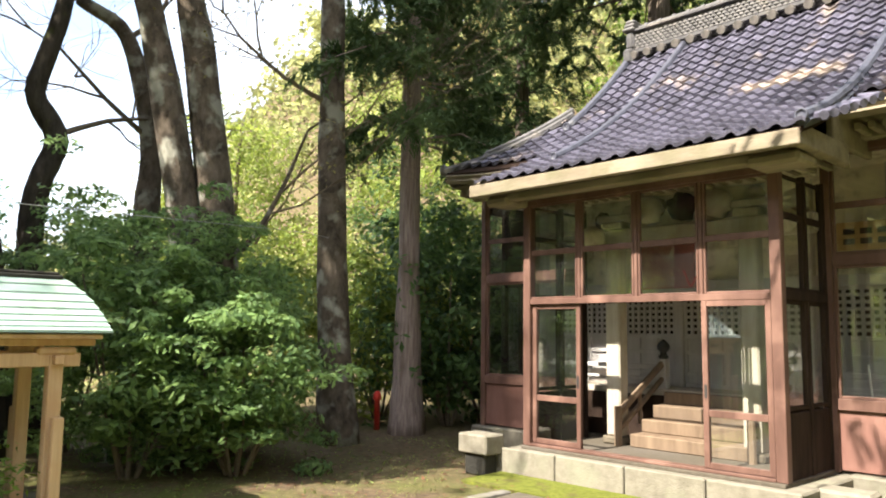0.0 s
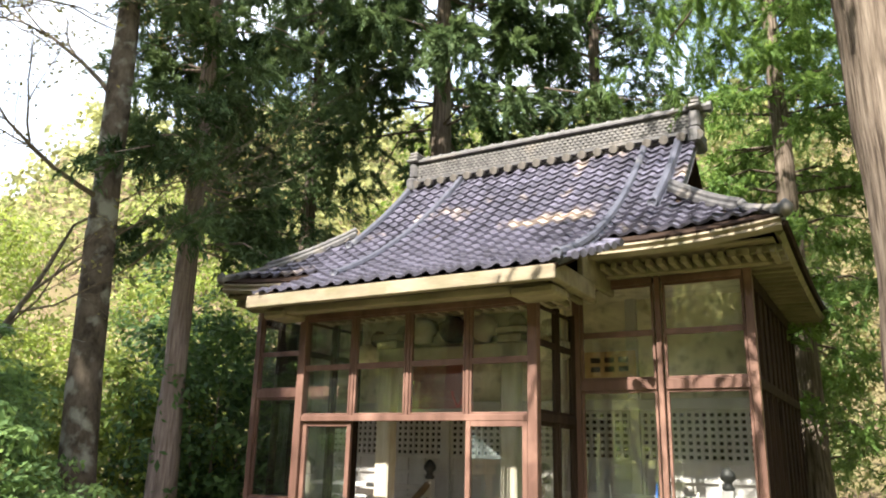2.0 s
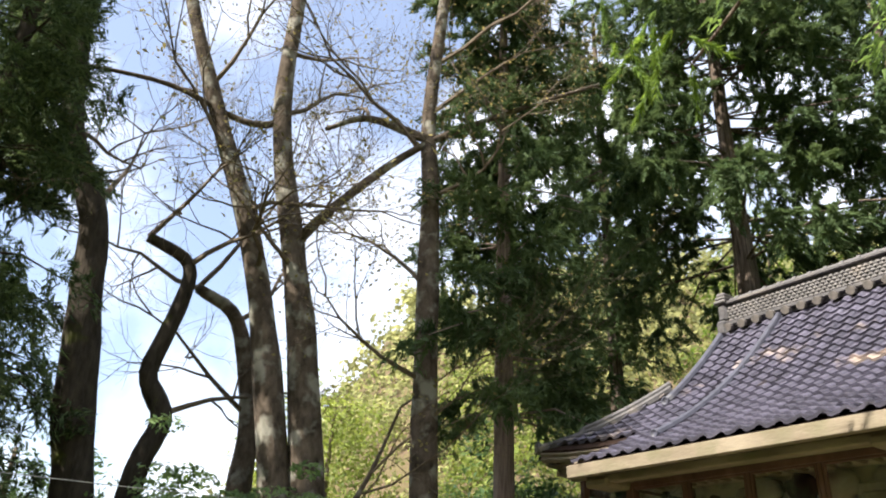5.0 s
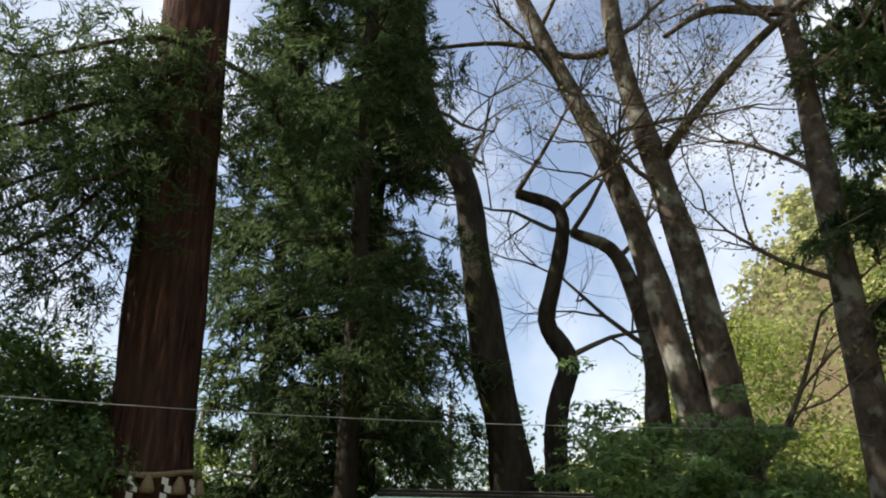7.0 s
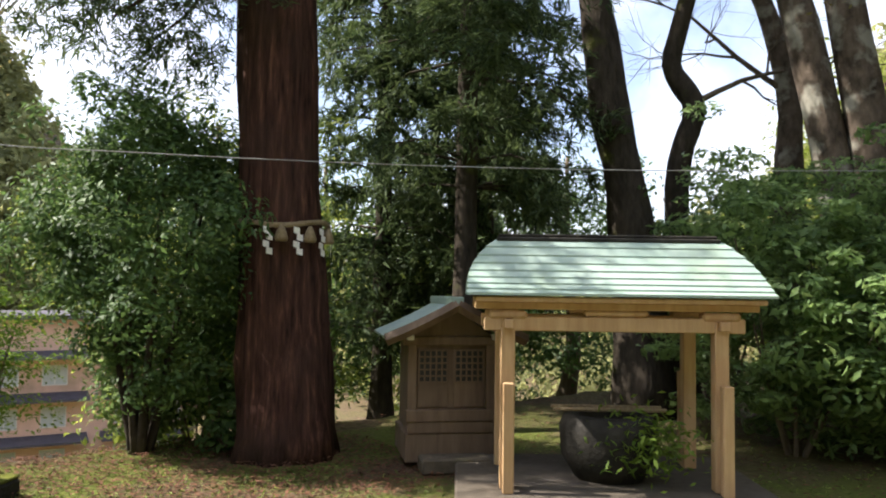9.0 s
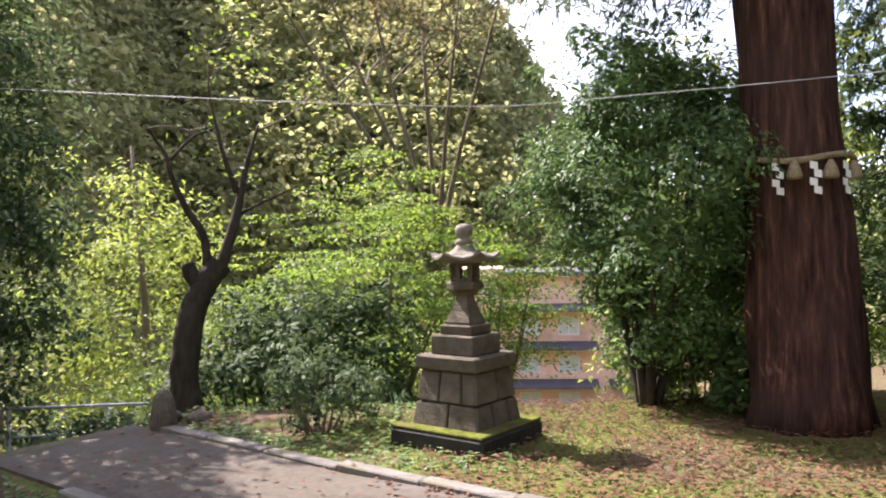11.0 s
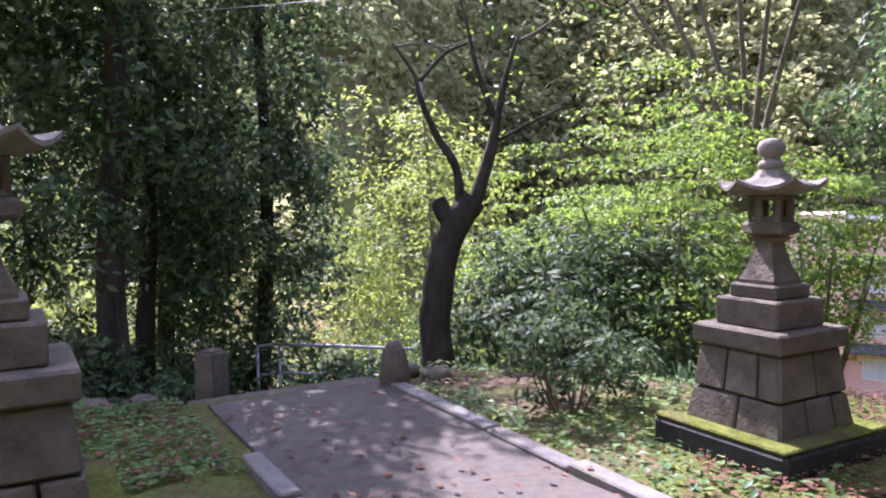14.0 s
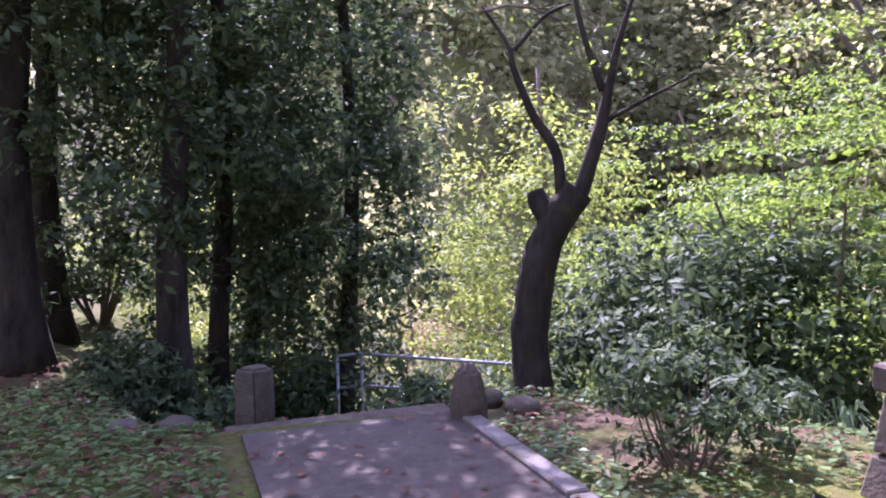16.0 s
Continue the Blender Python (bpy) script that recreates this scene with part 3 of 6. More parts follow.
def build_hall():
    # stone base and floors
    box("stone_base", (-3.4, 0.25, -0.28, 1.6, -0.3, FL - 0.04), M_stonepale, shrine, "pale stone porch base with moss", 0.02)
    for i in range(4):
        box("base_stone", (-3.42 + i * 0.93, -3.42 + i * 0.93 + 0.915, -0.33, -0.27, -0.2, FL - 0.02), M_stonepale, shrine, "", 0.012)
    box("wing_base", (0.2, 2.2, 1.05, 5.3, -0.3, 0.34), M_stonepale, shrine, "", 0.02)
    box("wing_base", (-5.2, -3.3, 1.05, 5.3, -0.3, 0.34), M_stonepale, shrine, "", 0.02)
    box("porch_floor", (-3.2, 0.05, -0.1, 1.55, FL - 0.04, FL), M_concrete, shrine, "worn pale porch floor")
    box("veranda_floor", (-4.9, 1.9, 1.75, 2.55, 0.94, 1.02), M_grey, shrine, "weathered veranda boards")
    box("veranda_skirt", (-4.9, 1.9, 1.72, 1.76, 0.35, 0.94), M_dark, shrine)
    # steps with treads
    for i in range(4):
        box("step", (-2.25, -0.75, 0.85 + i * 0.27, 1.95, FL + i * 0.16, FL + (i + 1) * 0.16), M_old, shrine, "worn wooden step", 0.012)
    for u in (-2.38, -0.68):
        rail = mesh_of("stair_rail", *join(tube_data([(u, 0.8, 0.75), (u, 1.85, 1.35)], [0.045, 0.045], 8), tube_data([(u, 0.8, 0.55), (u, 1.85, 1.15)], [0.035, 0.035], 8), tube_data([(u, 0.8, FL), (u, 0.8, 0.85)], [0.05, 0.05], 8), tube_data([(u, 1.3, 0.6), (u, 1.3, 1.02)], [0.03, 0.03], 6)), M_old)
        part("stair_rail", rail, shrine, "weathered wooden stair rail")
    for u in (-2.38, -0.68, 1.55, -4.5):
        post = part("newel_post", boxes("newel_post", [(u - 0.06, u + 0.06, 1.84, 1.96, 1.0, 1.42)], M_pale), shrine)
        part("finial", lathe("finial", [(0.055, 0), (0.07, 0.03), (0.045, 0.06), (0.045, 0.09), (0.085, 0.13), (0.085, 0.18), (0.05, 0.23), (0.01, 0.26)], M_black), post, "dark onion-shaped metal finial", pose(u, 1.9, 1.42))
    for u0, u1 in ((-4.5, -2.38), (-0.68, 1.55)):
        box("veranda_rail", (u0, u1, 1.87, 1.93, 1.28, 1.34), M_pale, shrine, "pale veranda rail")
        box("veranda_rail", (u0, u1, 1.88, 1.92, 1.13, 1.17), M_pale, shrine)
    # pillars inside the porch
    for u, label in ((-2.52, "tall weathered square porch pillar"), (-0.72, "tall weathered square porch pillar")):
        p = box("pillar", (u - 0.105, u + 0.105, 0.9, 1.1, FL + 0.1, 3.1), M_grey, shrine, label, 0.02)
        part("pillar_base", boxes("pillar_base", [(u - 0.15, u + 0.15, 0.86, 1.15, FL, FL + 0.1)], M_stone, 0.02), p)
        part("bracket", boxes("bracket", [(u - 0.16, u + 0.16, 0.9, 1.11, 3.1, 3.2), (u - 0.26, u + 0.26, 0.93, 1.08, 3.2, 3.3)], M_grey, 0.02), p)
    part("pillar_band", boxes("pillar_band", [(-0.81, -0.63, 0.91, 1.1, 1.52, 1.72)], M_dark), shrine, "dark iron band on the pillar")
    beam = box("beam", (-3.0, 0.0, 0.9, 1.12, 2.86, 3.1), M_grey, shrine, "carved pale cross beam", 0.03)
    part("frieze_board", boxes("frieze_board", [(-3.0, -0.1, 1.13, 1.17, 3.1, 3.5)], M_cream, 0.01), beam, "pale painted frieze board")
    for k in range(7):
        part("carving", lathe("carving", [(0.02, -0.02), (0.13, 0.0), (0.10, 0.04), (0.03, 0.06)], M_grey if k % 2 else M_old, 7), beam, "", pose(-2.8 + k * 0.42, 1.12, 3.26 + 0.05 * (k % 3), 90, 30 * k, 0))
    for k, u in enumerate((-2.0, -1.55, -1.1)):
        part("carving", lathe("carving", [(0.02, -0.16), (0.10, -0.12), (0.20, -0.02), (0.15, 0.06), (0.17, 0.12), (0.06, 0.2)], M_dark if k == 1 else M_grey, 9), beam, "carved beast-head nosing", pose(u, 0.95, 3.28, 25 * k, 40, 30 * k))
    for k, u in enumerate((-2.75, -0.3)):
        part("carving", lathe("carving", [(0.02, -0.16), (0.14, -0.08), (0.12, 0.02), (0.16, 0.08), (0.05, 0.2)], M_cream, 9), beam, "pale carved beam end", pose(u, 0.85, 3.0, 90, 20, 30 * k))
    # inner hall front: posts, lattice doors over panels, board above
    for u in (-4.9, -3.5, -2.45, -0.65, 0.35, 1.9):
        box("hall_post", (u - 0.07, u + 0.07, 2.42, 2.56, 1.0, 3.9), M_pale, shrine, "", 0.01)
    for u0, u1 in ((-3.43, -2.52), (-2.38, -1.56), (-1.54, -0.72), (-0.58, 0.28), (0.42, 1.83), (-4.83, -3.57)):
        low, mid, top = 1.02, 1.72, 2.36
        door = part("lattice_door", boxes("lattice_door", [(u0, u1, 2.5, 2.53, low, mid)], M_pale), shrine, "pale grey lattice door over plain panels")
        bits = [(u0, u1, 2.47, 2.5, z - 0.025, z + 0.025) for z in (low + 0.03, 1.2, 1.5, mid)]
        bits += [(u, u + 0.04, 2.472, 2.5, low, mid) for u in np.linspace(u0, u1 - 0.04, 4)]
        part("panel_frame", boxes("panel_frame", bits, M_pale, 0.004), door)
        count = max(6, int((u1 - u0) / 0.088))
        grid = [(u - 0.021, u + 0.021, 2.474, 2.5, mid, top) for u in np.linspace(u0 + 0.016, u1 - 0.016, count)]
        grid += [(u0, u1, 2.478, 2.496, z - 0.021, z + 0.021) for z in np.linspace(mid + 0.02, top - 0.02, 8)]
        part("lattice", boxes("lattice", grid, M_pale, 0), door, "pale square wooden lattice")
        # dark sheet stands for the shaded room seen through the lattice
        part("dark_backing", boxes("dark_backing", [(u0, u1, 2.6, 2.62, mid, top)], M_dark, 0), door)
    box("lintel_beam", (-4.95, 1.95, 2.4, 2.58, 2.36, 2.5), M_pale, shrine)
    box("upper_board", (-4.9, 1.9, 2.52, 2.56, 2.5, 3.9), M_cream, shrine, "pale boarded upper wall with painted panels")
    box("curtain_board", (-3.1, -2.15, 2.36, 2.40, 2.40, 3.1), M_curtain, shrine, "dark red hanging board")
    part("cord", mesh_of("cord", *tube_data(smooth_path([(-1.72, 1.3, 2.55), (-1.62, 1.28, 2.35), (-1.55, 1.3, 2.46), (-1.48, 1.3, 2.3)]), [0.014] * 16, 6), M_bright), shrine, "thick red bell cord")
    plaque = box("plaque", (-0.28, 0.42, 2.34, 2.38, 2.78, 3.12), M_ochre, shrine, "ochre wooden plaque with dark writing")
    for i in range(3):
        for k in range(2):
            part("writing", boxes("writing", [(-0.18 + i * 0.19, -0.05 + i * 0.19, 2.332, 2.34, 2.85 + k * 0.12, 2.92 + k * 0.12)], M_dark, 0), plaque)
    for u, w in ((-3.5, 0.7), (-1.4, 0.75)):
        pic = box("painting", (u - w / 2, u + w / 2, 2.46, 2.5, 2.95, 3.45), M_cream, shrine, "faded painted votive board", 0.01)
        part("painted_shape", lathe("painted_shape", [(0.16, 0), (0.13, 0.012), (0.04, 0.016)], M_dark, 9), pic, "", pose(u - 0.1, 2.46, 3.2, 90))
    # porch glazing
    us = [-3.15, -2.36, -1.575, -0.79, 0.0]
    for i, u in enumerate(us):
        if i in (0, 4):
            box("corner_post", (u - 0.055, u + 0.055, -0.055, 0.055, FL, 3.42), M_red, shrine, "faded red-brown corner post", 0.006)
        else:
            box("mullion", (u - 0.022, u + 0.022, -0.03, 0.03, 2.16, 3.36), M_red, shrine)
    box("porch_lintel", (-3.1, -0.055, -0.045, 0.045, 2.10, 2.17), M_red, shrine)
    box("porch_head", (-3.1, -0.055, -0.04, 0.04, 3.36, 3.43), M_red, shrine)
    box("door_track", (-3.1, -0.055, -0.07, 0.07, FL, FL + 0.035), M_red, shrine)
    for a, b in zip(us, us[1:]):
        glazed(a + 0.03, b - 0.03, 2.17, 3.36, 0.0, bars=(2.75,), w=0.025)
    for a, b, off in ((-3.09, -2.36, 0.02), (-0.79, -0.06, -0.02)):
        door = glazed(a, b, FL + 0.04, 2.10, off, name="sliding_door", bars=(0.95,), w=0.06)
        part("door_pull", boxes("door_pull", [(b - 0.05 if a < -1 else a + 0.02, b - 0.02 if a < -1 else a + 0.05, off - 0.03, off - 0.024, 1.1, 1.24)], M_black, 0.002), door)
    # porch side returns
    for u in (0.0, -3.15):
        s = 1 if u == 0 else -1
        for n0, n1 in ((0.07, 0.62), (0.66, 1.14)):
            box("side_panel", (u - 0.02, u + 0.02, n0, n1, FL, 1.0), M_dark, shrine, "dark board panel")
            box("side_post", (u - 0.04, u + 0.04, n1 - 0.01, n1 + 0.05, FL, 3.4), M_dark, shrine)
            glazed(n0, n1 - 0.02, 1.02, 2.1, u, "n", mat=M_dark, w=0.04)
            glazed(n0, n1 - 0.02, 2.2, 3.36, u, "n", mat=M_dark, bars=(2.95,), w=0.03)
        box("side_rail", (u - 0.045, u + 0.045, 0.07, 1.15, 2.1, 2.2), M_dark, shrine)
    # wings: sill panel, posts, glazing
    for w0, w1, sign in ((0.05, 2.03, 1), (-5.05, -3.2, -1)):
        mid = (w0 + w1) / 2
        at = 1.2
        for u in (w0, mid, w1):
            pw = 0.03 if u == mid else 0.045
            box("wing_post", (u - pw, u + pw, at - 0.05, at + 0.05, 0.34, 3.8), M_red, shrine, "", 0.006)
        for a, b in ((w0 + 0.05, mid - 0.05), (mid + 0.05, w1 - 0.05)):
            box("wall_panel", (a, b, at - 0.02, at + 0.02, 0.36, 0.98), M_pink, shrine, "faded pinkish board panel")
            box("sill", (a, b, at - 0.06, at + 0.04, 0.98, 1.1), M_red, shrine)
            box("rail", (a, b, at - 0.045, at + 0.035, 2.5, 2.62), M_red, shrine)
            box("head", (a, b, at - 0.04, at + 0.04, 3.72, 3.8), M_red, shrine)
            glazed(a, b, 1.1, 2.5, at, w=0.03)
            glazed(a, b, 2.62, 3.72, at, bars=(3.15,), w=0.03)
        # flank with slender uprights
        u = w1 if sign > 0 else w0
        for k in range(9):
            n = at + 0.45 + k * 0.43
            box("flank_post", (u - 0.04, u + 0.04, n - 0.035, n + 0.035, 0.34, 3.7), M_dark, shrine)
            # dark boards added in place of glass imitate the flank's shaded openings
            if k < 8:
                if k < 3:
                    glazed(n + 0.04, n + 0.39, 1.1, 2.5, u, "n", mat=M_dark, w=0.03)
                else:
                    box("flank_shade_board", (u - 0.015, u + 0.015, n + 0.04, n + 0.39, 1.1, 2.5), M_dark, shrine)
                box("flank_shade_board", (u - 0.015, u + 0.015, n + 0.04, n + 0.39, 2.62, 3.6), M_dark, shrine)
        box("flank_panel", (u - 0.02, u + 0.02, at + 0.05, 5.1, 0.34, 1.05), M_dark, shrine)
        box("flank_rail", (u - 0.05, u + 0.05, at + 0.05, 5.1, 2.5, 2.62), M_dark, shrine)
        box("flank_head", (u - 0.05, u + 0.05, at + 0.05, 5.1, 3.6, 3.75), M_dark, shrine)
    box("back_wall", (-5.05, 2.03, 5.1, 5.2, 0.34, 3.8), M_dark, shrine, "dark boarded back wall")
    box("hall_ceiling", (-5.0, 2.0, 1.3, 5.1, 3.82, 3.86), M_cream, shrine, "pale boarded ceiling")
    box("porch_ceiling", (-3.1, -0.05, 0.05, 1.28, 3.5, 3.54), M_cream, shrine, "pale boarded porch ceiling")
    def up(u):
        """Upturn of the eave towards a corner."""
        k = max(0.0, abs(u + 1.3) - 2.3) / 1.55
        return 0.11 * k * k

    # eave boards and rafters
    box("porch_fascia", (-3.52, 0.54, -0.735, -0.65, 3.42, 3.575), M_eave, shrine, "mossy golden-brown eave board", 0.012)
    box("porch_purlin", (-3.4, 0.3, -0.16, 0.0, 3.43, 3.56), M_eave, shrine, "", 0.012)
    box("porch_purlin", (-3.42, 0.36, -0.45, -0.3, 3.38, 3.47), M_eave, shrine, "", 0.012)
    for k in range(24):
        u = -3.42 + k * 0.164
        box("rafter", (u, u + 0.055, -0.57, 0.9, 3.475, 3.53), M_eave, shrine, "", 0.004)
    for side, (u0, u1) in enumerate(((0.5, 2.5), (-5.1, -3.4))):
        us_f = np.linspace(u0, u1, 9)
        part("wing_fascia", mesh_of("wing_fascia", *join(*[tube_data([(u, 0.40, 3.965 + up(u) + dz) for u in us_f], [0.046] * 9, 4) for dz in (-0.055, 0.015)]), M_eave), shrine, "mossy golden-brown eave board")
        box("wing_purlin", (u0, u1 - 0.2, 0.95, 1.08, 3.78, 3.92), M_eave, shrine, "", 0.01)
        for k in range(15 if u0 > 0 else 13):
            u = u0 + 0.05 + k * 0.128
            box("rafter", (u, u + 0.06, 0.62, 1.15, 3.80, 3.87), M_eave, shrine, "", 0.004)
    for u in (2.46, -5.12):
        part("side_fascia", mesh_of("side_fascia", *tube_data([(u, n, 3.88 + 0.11 * max(0.0, abs(n - 3.2) / 2.8) ** 2.2) for n in np.linspace(0.5, 5.9, 11)], [0.045] * 11, 4), M_eave), shrine)
        for k in range(22):
            n = 0.7 + k * 0.24
            a, b = sorted((u, u - math.copysign(0.55, u)))
            box("rafter", (a, b, n, n + 0.07, 3.84, 3.91), M_eave, shrine, "", 0.004)
    box("soffit", (0.4, 2.4, 0.5, 1.3, 3.915, 3.94), M_eave, shrine)
    box("soffit", (-5.1, -3.4, 0.5, 1.3, 3.915, 3.94), M_eave, shrine)
    box("soffit", (2.03, 2.38, 1.3, 5.9, 3.915, 3.94), M_eave, shrine)
    box("porch_soffit", (-3.45, 0.45, -0.6, 0.6, 3.535, 3.555), M_eave, shrine)
    box("porch_verge", (0.43, 0.52, -0.62, 0.55, 3.44, 3.64), M_eave, shrine, "mossy verge board of the porch roof", 0.012)
    box("porch_verge", (0.43, 0.50, 0.2, 1.3, 3.62, 3.95), M_eave, shrine, "", 0.012)
    box("porch_verge", (-3.5, -3.42, -0.62, 0.55, 3.44, 3.64), M_eave, shrine, "", 0.012)
    box("bracket_arm", (-0.06, 0.44, -0.5, -0.06, 3.33, 3.44), M_eave, shrine, "carved bargeboard end of the porch eave", 0.03)
    box("bracket_arm", (-3.45, -3.1, -0.5, -0.06, 3.33, 3.44), M_eave, shrine, "", 0.03)
    part("lamp_insulator", lathe("lamp_insulator", [(0.05, 0), (0.05, 0.03), (0.03, 0.05), (0.035, 0.1), (0.02, 0.13)], M_white), shrine, "white porcelain insulator", pose(2.02, 1.1, 3.82))
    # brooms leaning in the wing window
    for k, (u, tip) in enumerate(((0.35, 1.45), (0.85, 1.5), (1.25, 1.4), (1.6, 1.38))):
        part("stick", mesh_of("stick", *tube_data([(u, 1.42, 1.1), (u + 0.05 * (k - 1), 1.5, tip)], [0.012, 0.012], 6), M_bluestick if k == 1 else M_white), shrine, "thin stick leaning behind the glass")


build_hall()

# ---- roof ----
RIDGE_N, EAVE_P, EAVE_M = 3.2, -0.72, 0.38
UC, GABLE, EAVE_U = -1.3, 2.45, 3.85


def roof_z(n):
    s = (n - EAVE_P) / (RIDGE_N - EAVE_P)
    return 3.60 + 2.72 * (0.45 * s + 0.55 * s * s)


def lift(u, n):
    """Upturn towards the main corners."""
    a = max(0.0, abs(u - UC) - 2.3) / 1.55
    return 0.11 * a * a * max(0.0, 1 - (n - EAVE_M) / 2.2) if n >= 0.2 else 0.0


def side_z(d):
    """Flank roof: d from the gable outwards, 0 to 1."""
    return 4.97 - 1.0 * (1.25 * d - 0.25 * d * d)


def build_roof():
    roof = part("roof", boxes("roof", [(-3.6, 1.05, 3.1, 3.3, 5.9, 6.2)], M_dark, 0), shrine, "dark glazed pantile roof with painted pinkish sun dapples")
    # underlying sheets
    verts, faces = [], []

    def sheet(fn, us, ns):
        o = len(verts)
        for u in us:
            for n in ns:
                verts.append(fn(u, n))
        for i in range(len(us) - 1):
            for k in range(len(ns) - 1):
                a = o + i * len(ns) + k
                faces.append((a, a + 1, a + len(ns) + 1, a + len(ns)))

    ns_all = np.linspace(EAVE_P, RIDGE_N, 14)
    for flip in (0, 1):
        def front(u, n, flip=flip):
            return (u, n if not flip else 2 * RIDGE_N - n, roof_z(n) + lift(u, n) - 0.05)
        if not flip:
            sheet(front, np.linspace(-3.5, 0.55, 6), ns_all)
        else:
            sheet(front, np.linspace(-3.5, 0.55, 6), np.linspace(EAVE_M, RIDGE_N, 12))
        for a, b in ((UC - GABLE, -3.5), (0.55, UC + GABLE)):
            sheet(front, np.linspace(a, b, 3), np.linspace(EAVE_M, RIDGE_N, 12))
        for s in (-1, 1):
            for i in range(6):
                d0, d1 = i / 6, (i + 1) / 6
                for d, e in ((d0, d1),):
                    o = len(verts)
                    for q in (d, e):
                        u = UC + s * (GABLE + (EAVE_U - GABLE) * q)
                        top = 1.75 + (EAVE_M - 1.75) * q
                        for n in np.linspace(EAVE_M, top, 4):
                            verts.append(front(u, n))
                    faces.extend((o + k, o + k + 1, o + k + 5, o + k + 4) for k in range(3))
    for s in (-1, 1):
        for i in range(6):
            o = len(verts)
            for q in (i / 6, (i + 1) / 6):
                n0 = 1.75 + (EAVE_M - 1.75) * q
                u = UC + s * (GABLE + (EAVE_U - GABLE) * q)
                for n in np.linspace(n0, 2 * RIDGE_N - n0, 8):
                    verts.append((u, n, side_z(q) + lift(u, min(n, 2 * RIDGE_N - n)) - 0.05))
            faces.extend((o + k, o + k + 1, o + k + 9, o + k + 8) for k in range(7))
    under = part("roof_deck", mesh_of("roof_deck", verts, faces, M_dark), roof)
    sol = under.modifiers.new("thick", "SOLIDIFY")
    sol.thickness, sol.offset = 0.05, 0
    # gables
    for s in (-1, 1):
        u = UC + s * (GABLE - 0.28)
        g = [(u, 1.75, 4.9)] + [(u, n, roof_z(n) - 0.08) for n in np.linspace(1.75, RIDGE_N, 6)] + [(u, 2 * RIDGE_N - n, roof_z(n) - 0.08) for n in np.linspace(RIDGE_N, 1.75, 6)] + [(u, 2 * RIDGE_N - 1.75, 4.9)]
        wall = part("gable_wall", mesh_of("gable_wall", g, [tuple(range(len(g)))], M_dark), roof, "dark boarded gable")
        wall.modifiers.new("thick", "SOLIDIFY").thickness = 0.04
        barge = [(UC + s * (GABLE + 0.02), n, roof_z(n) - 0.12) for n in np.linspace(1.7, RIDGE_N, 7)]
        part("bargeboard", mesh_of("bargeboard", *tube_data(barge, [0.07] * 7, 4), M_ridge), roof)

    # pantiles: S-shaped, thick at the lower edge
    wid, exp = 0.212, 0.195
    prof = [(-0.5, 0.012), (-0.36, 0.0), (-0.16, 0.008), (0.02, 0.016), (0.18, 0.036), (0.34, 0.044), (0.48, 0.03), (0.54, 0.012)]
    tv = [(a * wid, 0.0, h + 0.028) for a, h in prof] + [(a * wid, exp * 1.12, h - 0.012) for a, h in prof] + [(a * wid, 0.0, h - 0.006) for a, h in prof]
    c = len(prof)
    tf = [(k, k + 1, c + k + 1, c + k) for k in range(c - 1)] + [(2 * c + k, 2 * c + k + 1, k + 1, k) for k in range(c - 1)]
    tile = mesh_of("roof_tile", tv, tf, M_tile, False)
    places = []
    lengths = [0.0]
    ns = np.linspace(EAVE_P, RIDGE_N, 400)
    zs = np.array([roof_z(n) for n in ns])
    arc = np.concatenate([[0], np.cumsum(np.hypot(np.diff(ns), np.diff(zs)))])
    rows = int(arc[-1] / exp)
    for r in range(rows):
        n = float(np.interp(r * exp, arc, ns))
        slope = math.degrees(math.atan2(roof_z(n + 0.02) - roof_z(n), 0.02))
        u = UC - EAVE_U + 0.12
        while u < UC + EAVE_U - 0.05:
            a = abs(u - UC)
            porch = -3.45 < u < 0.5
            ok = porch if n < EAVE_M - 0.02 else True
            if a > GABLE and n > 1.75 + (EAVE_M - 1.75) * (a - GABLE) / (EAVE_U - GABLE) - 0.1:
                ok = False
            if ok:
                places.append((u, n, roof_z(n) + lift(u, n), slope, 0.0, n < 1.3 and porch))
            u += wid
    near = 0
    rest = []
    for u, n, z, slope, turn, close in places:
        m = pose(u, n, z, slope + random.uniform(-0.8, 0.8), random.uniform(-0.7, 0.7), random.uniform(-0.6, 0.6))
        if close and near < 300:
            part("roof_tile", tile, roof, m=m)
            near += 1
        else:
            rest.append(m)
    for s in (-1, 1):
        for r in range(7):
            q = 1 - (r + 0.3) / 7.2
            u = UC + s * (GABLE + (EAVE_U - GABLE) * q)
            n = 1.75 + (EAVE_M - 1.75) * q + 0.1
            while n < 2 * RIDGE_N - (1.75 + (EAVE_M - 1.75) * q):
                rest.append(pose(u, n, side_z(q) + lift(u, min(n, 2 * RIDGE_N - n)), 0, 0, 90 * s) @ pose(0, 0, 0, 34))
                n += wid
    va = np.array([(*v, 1) for v in tv])
    allv, allf = [], []
    for i, m in enumerate(rest):
        allv.append((va @ np.array(m).T)[:, :3])
        allf += [tuple(k + i * len(tv) for k in q) for q in tf]
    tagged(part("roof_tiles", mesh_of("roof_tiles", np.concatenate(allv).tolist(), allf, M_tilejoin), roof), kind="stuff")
    # ribs running down the slope, hips, ridge
    def rib(us, n0, n1, r, name="rib", mat=M_rib, steps=14):
        pts = []
        for k in range(steps):
            f = k / (steps - 1)
            n = n0 + (n1 - n0) * f
            u = us[0] + (us[1] - us[0]) * f
            pts.append((u, n, roof_z(n) + lift(u, n) + 0.07))
        tubes = tube_data(pts, [r] * steps, 8)
